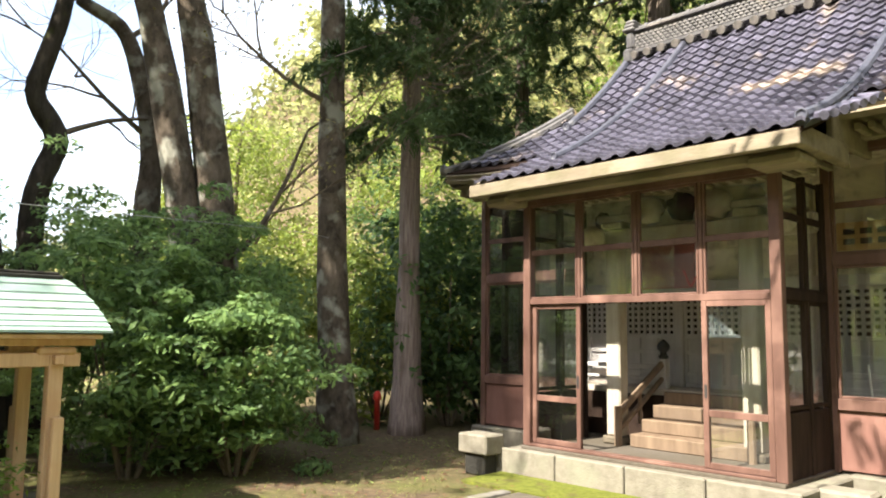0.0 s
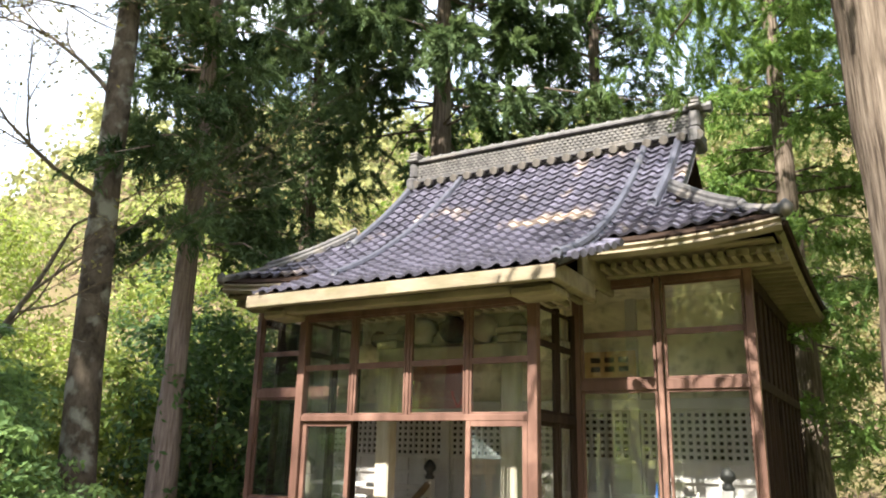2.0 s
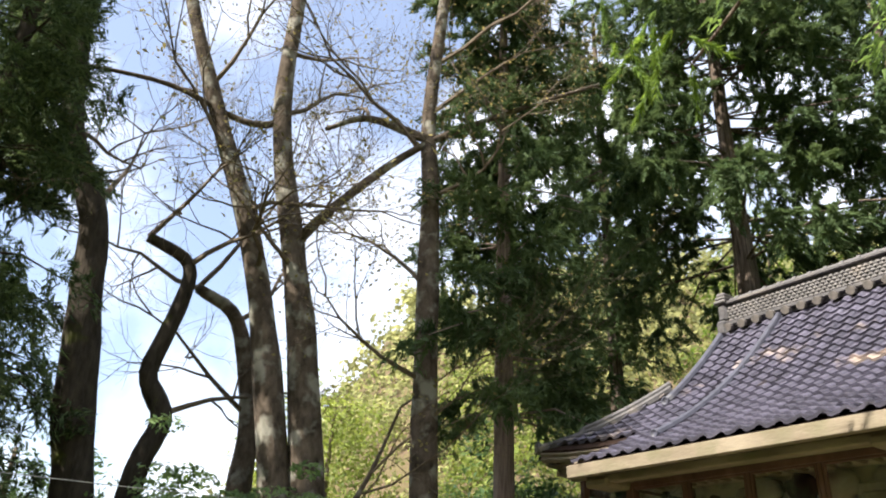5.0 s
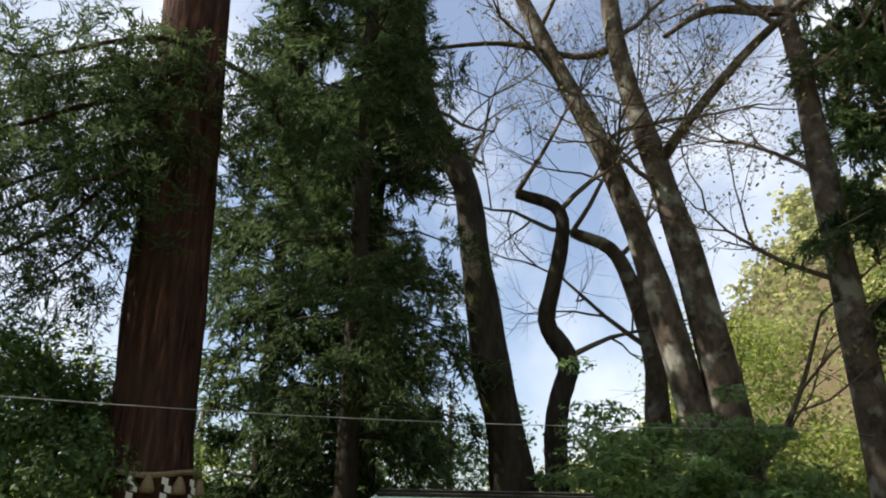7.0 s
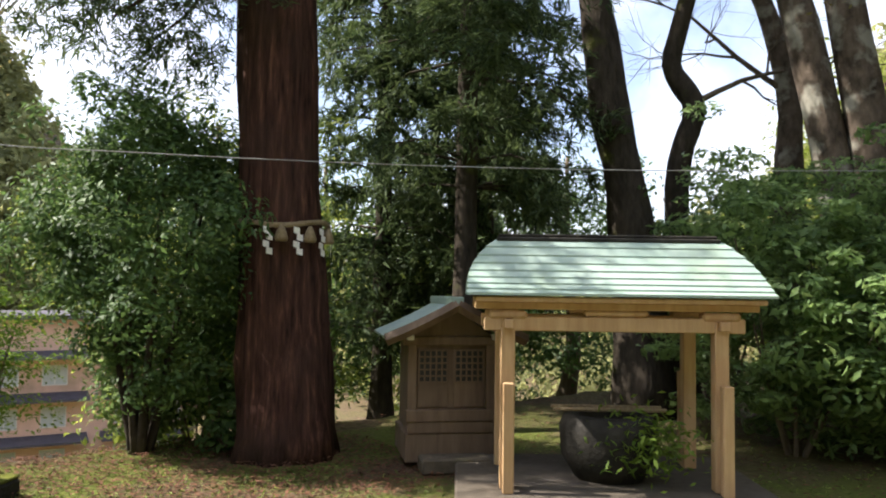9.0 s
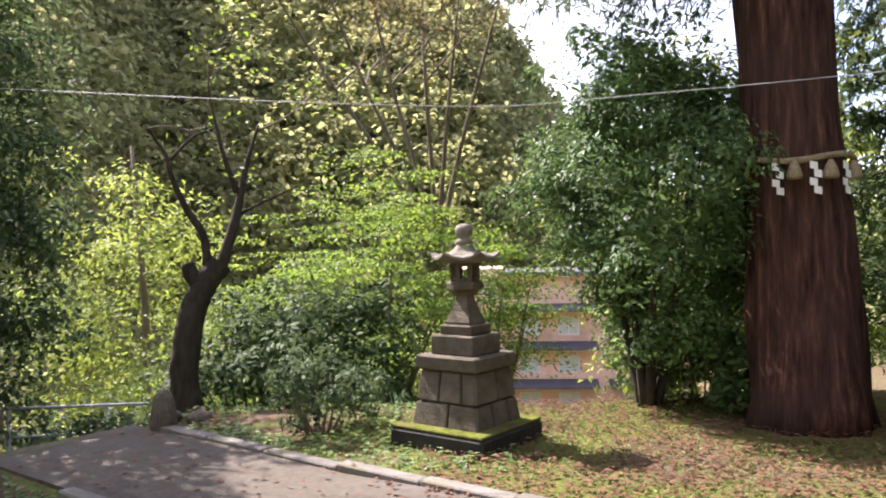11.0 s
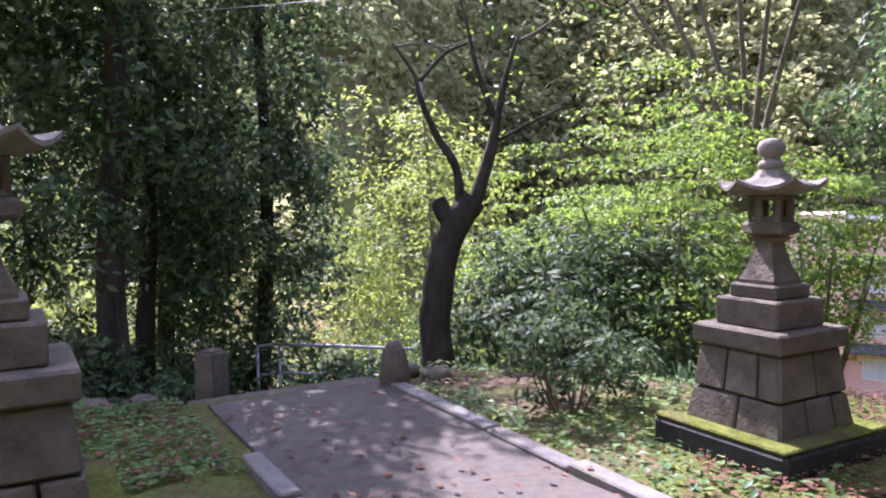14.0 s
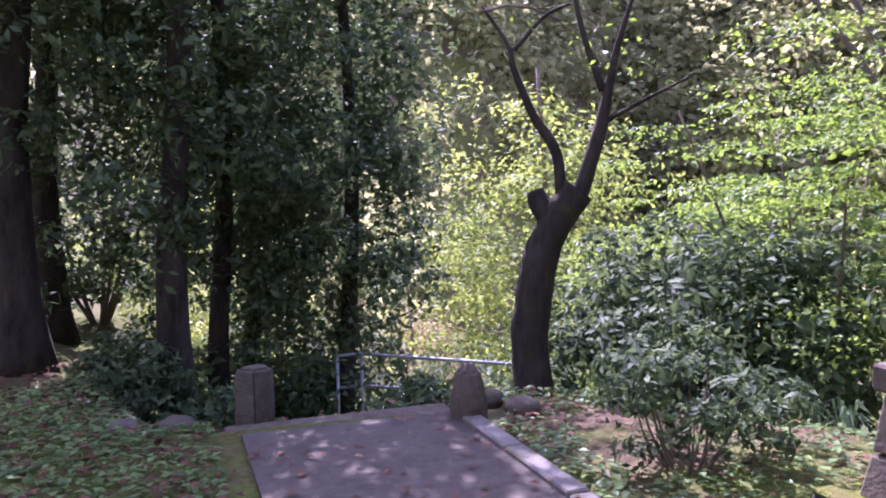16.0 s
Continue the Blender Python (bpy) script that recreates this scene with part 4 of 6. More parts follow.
        low = tube_data([(a, b, z - 0.05) for a, b, z in pts], [r * 1.25] * steps, 4)
        ob = part(name, mesh_of(name, *join(tubes, low), mat), roof, "blue-black rounded rib of tiles")
        part("rib_end", lathe("rib_end", [(r * 1.05, 0), (r * 1.1, 0.04), (r * 0.85, 0.045), (r * 0.8, 0.03), (0.01, 0.03)], M_rib, 12), ob, "", pose(*pts[-1], 90))
        return ob

    rib((0.5, 0.55), RIDGE_N - 0.05, EAVE_P + 0.05, 0.055)
    rib((-2.62, -2.75), RIDGE_N - 0.05, EAVE_P + 0.75, 0.05)
    for s in (-1, 1):
        rib((UC + s * (GABLE - 0.16), UC + s * (GABLE - 0.16)), RIDGE_N - 0.05, 1.4, 0.06)
        hip = []
        for k in range(10):
            q = k / 9
            u = UC + s * (GABLE + (EAVE_U - GABLE) * q)
            n = 1.75 + (EAVE_M - 1.75) * q
            hip.append((u, n, side_z(q) + lift(u, n) + 0.08))
        ob = part("hip_rib", mesh_of("hip_rib", *join(tube_data(hip, [0.075] * 10, 8), tube_data([(a, b, c + 0.075) for a, b, c in hip[:7]], [0.055] * 7, 8)), M_ridge), roof)
        for p in (hip[6], hip[9]):
            part("rib_end", lathe("rib_end", [(0.03, -0.08), (0.07, -0.04), (0.075, 0.03), (0.045, 0.07), (0.015, 0.10)], M_ridge, 9), ob, "dark moulded end tile", pose(p[0], p[1], p[2] + 0.02))
        back = [(a, 2 * RIDGE_N - b, c) for a, b, c in hip]
        part("hip_rib", mesh_of("hip_rib", *tube_data(back, [0.085] * 10, 8), M_ridge), roof)
    top = roof_z(RIDGE_N)
    u0, u1 = UC - GABLE + 0.2, UC + GABLE + 0.08
    ridge = part("ridge", boxes("ridge", [(u0, u1, RIDGE_N - 0.13, RIDGE_N + 0.13, top - 0.08, top + 0.34)], M_ridge, 0.01), roof, "stacked ridge of dark tiles with patterned band")
    scales = []
    for row in range(5):
        for k in range(int((u1 - u0) / 0.085)):
            u = u0 + 0.04 + k * 0.085 + (row % 2) * 0.042
            scales.append(([(u + 0.038 * math.cos(w), RIDGE_N - 0.155, top + 0.06 + row * 0.05 + 0.034 * math.sin(w)) for w in np.linspace(0, math.pi, 6)] + [(u + 0.038 * math.cos(w), RIDGE_N - 0.128, top + 0.06 + row * 0.05 + 0.034 * math.sin(w)) for w in np.linspace(0, math.pi, 6)], [tuple(range(5, -1, -1))] + [(i, i + 1, i + 7, i + 6) for i in range(5)]))
    tagged(part("ridge_pattern", mesh_of("ridge_pattern", *join(*scales), M_ridgeband), ridge, "grey scalloped band of small tiles"), kind="stuff")
    part("ridge_cap", boxes("ridge_cap", [(u0 - 0.05, u1 + 0.05, RIDGE_N - 0.19, RIDGE_N + 0.19, top + 0.34, top + 0.39)], M_ridge, 0.01), ridge)
    part("ridge_course", boxes("ridge_course", [(u0 - 0.02, u1 + 0.02, RIDGE_N - 0.2, RIDGE_N + 0.2, top - 0.03, top + 0.03)], M_ridge, 0.01), ridge)
    cap = mesh_of("cap_tile", *tube_data([(0, 0, 0), (0.2, 0, 0), (0.201, 0, 0), (0.26, 0, 0)], [0.075, 0.075, 0.09, 0.09], 8), M_ridge)
    endt = mesh_of("end_tile", *tube_data([(0, 0, 0), (0, -0.14, -0.05)], [0.06, 0.068], 8), M_ridge)
    k = u0
    while k < u1:
        part("cap_tile", cap, ridge, m=pose(k, RIDGE_N, top + 0.42))
        part("end_tile", endt, ridge, m=pose(k + 0.1, RIDGE_N - 0.12, top - 0.03))
        k += 0.25
    for s, u in ((-1, u0), (1, u1)):
        orn = part("ridge_end", boxes("ridge_end", [(u - 0.09, u + 0.09, RIDGE_N - 0.28, RIDGE_N + 0.28, top - 0.2, top + 0.06), (u - 0.08, u + 0.08, RIDGE_N - 0.2, RIDGE_N + 0.2, top + 0.06, top + 0.36)], M_ridge, 0.04), ridge, "moulded dark ridge-end tile")
        for k in range(3):
            part("stacked_tile", boxes("stacked_tile", [(u - 0.11 + 0.015 * k, u + 0.11 - 0.015 * k, RIDGE_N - 0.25 + 0.03 * k, RIDGE_N + 0.25 - 0.03 * k, top + 0.36 + 0.07 * k, top + 0.42 + 0.07 * k)], M_ridgeband, 0.02), orn)
    # fan of short tiles in the valley beside the porch rib
    fan_t = mesh_of("valley_tile", *tube_data([(0, 0, 0), (0.26, 0, 0)], [0.04, 0.045], 7), M_tile)
    for k in range(7):
        part("valley_tile", fan_t, roof, m=pose(0.56 + 0.03 * k, -0.45 + 0.11 * k, roof_z(-0.45 + 0.11 * k) + 0.03, 0, 14, -50 + 4 * k))


build_roof()

# ---- wash-basin shelter ----
def build_shelter():
    th = empty("wash_shelter", SH @ pose(-4.5, -6.17, 0), "small wash-basin shelter with green copper roof and new timber posts", "shelter")
    part("slab", boxes("slab", [(-0.95, 0.95, -1.35, 1.3, -0.15, 0.09)], M_concrete, 0.02), th, "worn concrete slab")
    # roof: long sides curved, ends sloping in
    for s, nm in ((1, "roof"), (-1, "roof")):
        courses = 8
        roof = None
        for k in range(courses):
            f0, f1 = k / courses, (k + 1.12) / courses
            bits = []
            for f, dz in ((f0, 0.018), (f1, 0.0)):
                x = 0.66 - 0.60 * f
                z = 1.70 + 0.50 * (0.55 * f + 0.45 * f**1.9)
                half = 1.27 - 0.27 * f**3.5
                bits.append((x * s, half, z + dz))
            (xa, ha, za), (xb, hb, zb) = bits
            v = [(xa, -ha, za), (xa, ha, za), (xb, hb, zb), (xb, -hb, zb), (xa, -ha, za - 0.022), (xa, ha, za - 0.022), (xb, hb, zb - 0.022), (xb, -hb, zb - 0.022)]
            me = mesh_of("copper_course", v, [(0, 1, 2, 3), (7, 6, 5, 4), (0, 4, 5, 1), (1, 5, 6, 2), (2, 6, 7, 3), (3, 7, 4, 0)], M_copper)
            if roof is None:
                roof = part(nm, me, th, "pale green copper sheet roof in lapped courses")
            else:
                part("copper_course", me, roof)
    for s in (-1, 1):
        v, prev = [], []
        for f in np.linspace(0, 1, 7):
            x = 0.66 - 0.60 * f
            z = 1.70 + 0.50 * (0.55 * f + 0.45 * f**1.9)
            h = 1.25 - 0.27 * f**3.5
            v += [(x, s * h, z), (-x, s * h, z)]
        part("roof_end", mesh_of("roof_end", v, [(2 * i, 2 * i + 1, 2 * i + 3, 2 * i + 2) for i in range(6)], M_copper), th)
    part("ridge_cap", boxes("ridge_cap", [(-0.09, 0.09, -1.0, 1.0, 2.18, 2.22), (-0.06, 0.06, -0.98, 0.98, 2.22, 2.25)], M_darkstone, 0.01), th, "dark ridge cap")
    part("soffit", boxes("soffit", [(-0.62, 0.62, -1.2, 1.2, 1.64, 1.685)], M_new, 0.008), th)
    for x in (0.45, -0.45):
        for y in (-0.92, 0.86):
            post = part("post", boxes("post", [(x - 0.06, x + 0.06, y - 0.06, y + 0.06, 0.09, 1.5)], M_new, 0.008), th, "square new timber post")
            part("guard_post", boxes("guard_post", [(x + math.copysign(0.17, x) - 0.045, x + math.copysign(0.17, x) + 0.045, y - 0.045, y + 0.045, 0.09, 0.98)], M_new, 0.008), post)
            part("tie", boxes("tie", [(min(x, x + math.copysign(0.14, x)), max(x, x + math.copysign(0.14, x)), y - 0.02, y + 0.02, 0.8, 0.86), (min(x, x + math.copysign(0.14, x)), max(x, x + math.copysign(0.14, x)), y - 0.02, y + 0.02, 0.22, 0.28)], M_new, 0.004), post)
            part("bracket", boxes("bracket", [(x - 0.07, x + 0.07, y - 0.16, y + 0.16, 1.5, 1.57)], M_new, 0.02), post)
    for x in (0.45, -0.45):
        part("beam", boxes("beam", [(x - 0.05, x + 0.05, -1.12, 1.06, 1.40, 1.52)], M_new, 0.008), th)
        part("frog_leg_strut", boxes("frog_leg_strut", [(x - 0.04, x + 0.04, -0.28, 0.26, 1.52, 1.58), (x - 0.04, x + 0.04, -0.16, 0.14, 1.58, 1.64)], M_new, 0.02), th)
        part("purlin", boxes("purlin", [(x - 0.05, x + 0.05, -1.2, 1.18, 1.58, 1.64)], M_new, 0.006), th)
    for y in (-0.92, 0.86):
        part("beam", boxes("beam", [(-0.6, 0.6, y - 0.04, y + 0.04, 1.42, 1.5)], M_new, 0.008), th)
    basin = empty("stone_basin", SH @ pose(-4.5, -6.15, 0.09), "rough mossy stone water basin under the shelter", "basin")
    part("bowl", lathe("bowl", [(0.30, 0), (0.42, 0.2), (0.44, 0.45), (0.40, 0.55), (0.30, 0.56), (0.28, 0.45), (0.05, 0.43)], M_darkstone, 11), basin)
    part("bamboo_pole", mesh_of("bamboo_pole", *tube_data([(0.05, -0.5, 0.6), (0.05, 0.5, 0.6)], [0.018, 0.018], 8), M_rope), basin, "dry bamboo ladle rest")
    part("bamboo_pole", mesh_of("bamboo_pole", *tube_data([(-0.15, -0.5, 0.6), (-0.12, 0.5, 0.6)], [0.018, 0.018], 8), M_rope), basin)
    rng = np.random.default_rng(5)
    pts = rng.normal(size=(700, 3)) * [0.16, 0.2, 0.14] + [0.32, 0.25, 0.36]
    tagged(part("fern", leaf_mesh("fern", pts, 0.09, L_lime, rng, 0.3), basin, "green fern on the basin"), kind="stuff")


build_shelter()


# ---- small side shrine ----
def build_small_shrine():
    hk = empty("small_shrine", pose(-7.05, 5.5, 0.02, 0, 0, 62.5), "small weathered wooden side shrine with lattice doors", "shrine")
    # local: x along the front, -y the front
    part("step_stone", boxes("step_stone", [(-0.34, 0.34, -0.78, -0.5, -0.05, 0.1)], M_stone, 0.02), hk)
    part("plinth", boxes("plinth", [(-0.46, 0.46, -0.44, 0.44, 0.0, 0.28)], M_old, 0.01), hk)
    part("plinth_board", boxes("plinth_board", [(-0.44, 0.44, -0.455, -0.43, 0.285, 0.40)], M_old, 0.01), hk)
    body = part("body", boxes("body", [(-0.42, 0.42, -0.4, 0.4, 0.28, 1.22)], M_old, 0.008), hk, "weathered boarded body")
    for x in (-0.40, 0.40):
        part("corner_post", boxes("corner_post", [(x - 0.045, x + 0.045, -0.45, -0.36, 0.28, 1.2)], M_old, 0.006), body)
    part("head_beam", boxes("head_beam", [(-0.5, 0.5, -0.46, -0.38, 1.16, 1.25)], M_old, 0.01), body)
    part("sill_beam", boxes("sill_beam", [(-0.46, 0.46, -0.47, -0.38, 0.40, 0.52)], M_old, 0.01), body)
    for x0, x1 in ((-0.34, -0.03), (0.03, 0.34)):
        door = part("door", boxes("door", [(x0, x1, -0.42, -0.402, 0.54, 1.12)], M_old, 0.004), body)
        # black sheet put in for the shade inside, behind the bars
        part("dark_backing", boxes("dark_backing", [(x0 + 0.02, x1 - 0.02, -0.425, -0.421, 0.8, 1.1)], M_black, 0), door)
        grid = [(x, x + 0.016, -0.44, -0.426, 0.78, 1.11) for x in np.linspace(x0, x1 - 0.016, 6)] + [(x0, x1, -0.438, -0.428, z, z + 0.016) for z in np.linspace(0.78, 1.10, 6)]
        part("lattice", boxes("lattice", grid, M_old, 0), door)
    for s in (-1, 1):
        v = []
        for f in np.linspace(0, 1, 6):
            x, z = s * 0.70 * f, 1.60 - 0.34 * (1.2 * f - 0.2 * f * f)
            v += [(x, -0.72, z), (x, 0.6, z)]
        slab = part("roof", mesh_of("roof", v, [(2 * i, 2 * i + 1, 2 * i + 3, 2 * i + 2) for i in range(5)], M_copper), hk, "dull green sheet roof")
        so = slab.modifiers.new("thick", "SOLIDIFY")
        so.thickness = 0.03
        v2 = [(x, y - 0.01 if y < 0 else y, z - 0.03) for x, y, z in v]
        bb = part("bargeboard", mesh_of("bargeboard", *tube_data([p for p in v2[::2]], [0.06] * 6, 4), M_old), hk)
    part("ridge", boxes("ridge", [(-0.06, 0.06, -0.74, 0.62, 1.57, 1.65)], M_copper, 0.01), hk)
    part("gable_board", mesh_of("gable_board", [(-0.46, -0.42, 1.22), (0.46, -0.42, 1.22), (0, -0.42, 1.56), (-0.46, -0.39, 1.22), (0.46, -0.39, 1.22), (0, -0.39, 1.56)], [(0, 1, 2), (5, 4, 3), (0, 3, 4, 1), (1, 4, 5, 2), (2, 5, 3, 0)], M_old), hk)
    for x in (-0.44, 0.44):
        part("rafter_end", boxes("rafter_end", [(x - 0.03, x + 0.03, -0.62, -0.4, 1.22, 1.27)], M_white, 0.004), hk, "white-painted beam end")


build_small_shrine()


# ---- stone lanterns ----
def build_lantern():
    ln = empty("stone_lantern", SH @ pose(-3.88, -11.9, -0.21), "tall weathered stone lantern on mossy stepped base", "lantern", "pair of lanterns by the path")
    part("plinth", boxes("plinth", [(-0.52, 0.52, -0.52, 0.52, -0.28, 0.23)], M_darkstone, 0.03), ln, "damp dark plinth")
    part("moss_edge", boxes("moss_edge", [(-0.51, 0.51, -0.51, 0.51, 0.222, 0.25)], M_moss, 0.01), ln, "green moss")
    for row, (z0, z1, a, b) in enumerate(((0.2, 0.46, 0.38, 0.338), (0.465, 0.75, 0.338, 0.305))):
        for side in range(4):
            cuts = (-1, 0.1, 1) if (row + side) % 2 else (-1, -0.25, 0.5, 1)
            for c0, c1 in zip(cuts, cuts[1:]):
                g = 0.008
                v = []
                for z, h in ((z0, a), (z1 - 0.01, b)):
                    v += [(c0 * h + g, -h, z), (c1 * h - g, -h, z), (c1 * h - g, -h + 0.14, z), (c0 * h + g, -h + 0.14, z)]
                bm = bmesh.new()
                vs = [bm.verts.new(q) for q in v]
                for q in ((3, 2, 1, 0), (4, 5, 6, 7), (0, 1, 5, 4), (1, 2, 6, 5), (2, 3, 7, 6), (3, 0, 4, 7)):
                    bm.faces.new([vs[k] for k in q])
                bmesh.ops.bevel(bm, geom=bm.edges[:], offset=0.012, segments=1, affect="EDGES")
                me = bpy.data.meshes.new("base_stone")
                bm.to_mesh(me)
                bm.free()
                me.materials.append(M_stone)
                part("base_stone", me, ln, m=pose(0, 0, 0, 0, 0, 90 * side))
    part("core", boxes("core", [(-0.28, 0.28, -0.28, 0.28, 0.2, 0.75)], M_stone, 0.01), ln)
    part("slab", boxes("slab", [(-0.34, 0.34, -0.34, 0.34, 0.75, 0.88)], M_stone, 0.015), ln)
    part("block", boxes("block", [(-0.235, 0.235, -0.235, 0.235, 0.88, 1.06)], M_stone, 0.012), ln)
    part("block", boxes("block", [(-0.175, 0.175, -0.175, 0.175, 1.06, 1.15)], M_stone, 0.012), ln)
    r2 = math.sqrt(2)
    part("column", lathe("column", [(0.135 * r2, 1.15), (0.135 * r2, 1.175), (0.095 * r2, 1.27), (0.068 * r2, 1.37), (0.062 * r2, 1.41), (0.10 * r2, 1.45)], M_stone, 4, False, math.pi / 4), ln, "waisted square shaft")
    part("platform", lathe("platform", [(0.10, 1.45), (0.17, 1.48), (0.18, 1.53), (0.15, 1.55)], M_stone, 6, False), ln)
    for k in range(6):
        w = math.pi / 3 * k
        part("fire_box_post", mesh_of("fire_box_post", *tube_data([(0.112 * math.cos(w), 0.112 * math.sin(w), 1.55), (0.112 * math.cos(w), 0.112 * math.sin(w), 1.72)], [0.03, 0.03], 5), M_stone), ln)
    for z in (1.56, 1.71):
        ring = [(0.115 * math.cos(math.pi / 3 * k), 0.115 * math.sin(math.pi / 3 * k), z) for k in range(7)]
        part("fire_box_ring", mesh_of("fire_box_ring", *tube_data(ring, [0.024] * 7, 4), M_stone), ln)
    # six-sided cap with upturned corners
    v, f = [], []
    for rr, z, up in ((0.10, 1.715, 0.0), (0.26, 1.728, 0.035), (0.335, 1.75, 0.055), (0.335, 1.772, 0.055), (0.21, 1.79, 0.012), (0.12, 1.835, 0.0), (0.075, 1.885, 0.0)):
        for k in range(24):
            w = 2 * math.pi * k / 24
            edge = abs(((k % 4) / 4.0) * 2 - 1) if k % 4 else 1.0
            flat = math.cos(math.pi / 6) / math.cos((w % (math.pi / 3)) - math.pi / 6)
            v.append((rr * flat * math.cos(w), rr * flat * math.sin(w), z + up * edge**2))
    for i in range(6):
        for k in range(24):
            q = (k + 1) % 24
            f.append((i * 24 + k, i * 24 + q, (i + 1) * 24 + q, (i + 1) * 24 + k))
    f += [tuple(range(23, -1, -1)), tuple(6 * 24 + k for k in range(24))]
    part("cap", mesh_of("cap", v, f, M_stonepale), ln, "pale upturned six-sided cap")
    part("finial", lathe("finial", [(0.07, 1.89), (0.085, 1.92), (0.06, 1.945), (0.045, 1.955), (0.075, 1.98), (0.085, 2.03), (0.07, 2.07), (0.02, 2.085)], M_stonepale, 14), ln, "bulb-shaped stone finial")
    copy_thing(ln, SH @ pose(0.54, -12.22, 0.0))


build_lantern()

# ---- trees and shrubs ----
rng = np.random.default_rng(11)


def crown_part(tree, pts, size, mat, name="crown", aspect=0.45, up=0.35, droop=0.0, label="", along=None):
    """A crown of leaves; pts are places, or places with the way that each leaf faces."""
    if along is not None:
        return part(name, needle_mesh(name, pts, along, size, mat, rng, aspect), tree, label)
    places, face = pts if isinstance(pts, tuple) else (np.asarray(pts), None)
    return part(name, leaf_mesh(name, places, size, mat, rng, aspect, up, droop, face), tree, label)


def cedar(x, y, tall, r, start, spread, leaves, label, mat=L_cedar, bark=M_bark, levels=26, size=0.17, lean=(0, 0), flare=0.35, z=None, fine=0.24, end=0.05, tuft=0.34, limbs_each=5, droop=0.3):
    """A cedar: tall trunk and boughs that end in drooping tufts of needles."""
    z = height(x, y) - 0.1 if z is None else z
    tree = empty("cedar_tree", pose(x, y, z), label, "tree")
    pts = [(lean[0] * f, lean[1] * f, tall * f) for f in (0, 0.1, 0.25, 0.5, 0.75, 1)]
    part("trunk", trunk_mesh("trunk", pts, r, end, bark, 16, 0.22, flare, x), tree, "fissured fibrous bark")
    tubes, at, ways = [], [], []
    for k in range(levels):
        f = start + (1 - start) * (k + rng.uniform(0.2, 0.8)) / levels
        reach = spread * (1 - 0.62 * ((f - start) / (1 - start)) ** 1.3) * rng.uniform(0.6, 1.15)
        for _ in range(limbs_each):
            w = rng.uniform(0, 2 * math.pi)
            ln = reach * rng.uniform(0.5, 1.1)
            base = Vector((lean[0] * f, lean[1] * f, tall * f))
            tip = base + Vector((math.cos(w) * ln, math.sin(w) * ln, -0.22 * ln + rng.uniform(-0.2, 0.3)))
            mid = (base + tip) / 2 + Vector((0, 0, 0.12 * ln))
            tubes.append(tube_data([base, mid, tip], [0.012 + 0.06 * r, 0.008 + 0.04 * r, 0.005], 4))
            side = np.array([-math.sin(w), math.cos(w), 0])
            for g in (0.4, 0.55, 0.7, 0.8, 0.9, 1.0):
                q = np.array(base) * (1 - g) ** 2 + 2 * np.array(mid) * (1 - g) * g + np.array(tip) * g**2
                at.append(q + side * rng.normal() * 0.16 * ln * g + rng.normal(size=3) * 0.06)
                ways.append(np.array([math.cos(w) * 0.8, math.sin(w) * 0.8, 0.1]) + side * rng.normal() * 0.3)
    part("limb_work", mesh_of("limb_work", *join(*tubes), bark), tree)["kind"] = "stuff"
    at, ways = np.array(at), np.array(ways)
    places, d = tufts(rng, at, ways, max(16, leaves * 4 // len(at)), tuft, droop)
    crown_part(tree, places, size, mat, "crown", fine, 0.1, 0.55, "drooping tufts of evergreen needles", d)
    return tree


def broadleaf(name, x, y, label, category, clumps, per, radius, centre, half, size, mat, stems=5, stem_r=0.04, bark=M_twig, flat=0.8, shell=0.5, aspect=0.42, up=0.3, rise=0.45, droop=0.15):
    tree = empty(name, pose(x, y, height(x, y)), label, category)
    tubes = []
    for k in range(stems):
        w = 2 * math.pi * k / stems + rng.uniform(-0.4, 0.4)
        reach = rng.uniform(0.3, 0.8)
        end = (centre[0] + half[0] * reach * math.cos(w), centre[1] + half[1] * reach * math.sin(w), centre[2] + half[2] * rng.uniform(-0.2, 0.6))
        path = smooth_path([(0.06 * math.cos(w), 0.06 * math.sin(w), -0.1), (0.15 * math.cos(w) + 0.3 * end[0], 0.15 * math.sin(w) + 0.3 * end[1], end[2] * 0.4), end], 4)
        tubes.append(tube_data(path, [stem_r * (1 - 0.75 * i / (len(path) - 1)) for i in range(len(path))], 6, 0.2, k))
    part("stem", mesh_of("stem", *join(*tubes), bark, True), tree)["kind"] = "stuff"
    crown_part(tree, clumped(rng, clumps, per, radius, centre, half, flat, shell, rise), size, mat, "crown", aspect, up, droop)
    return tree


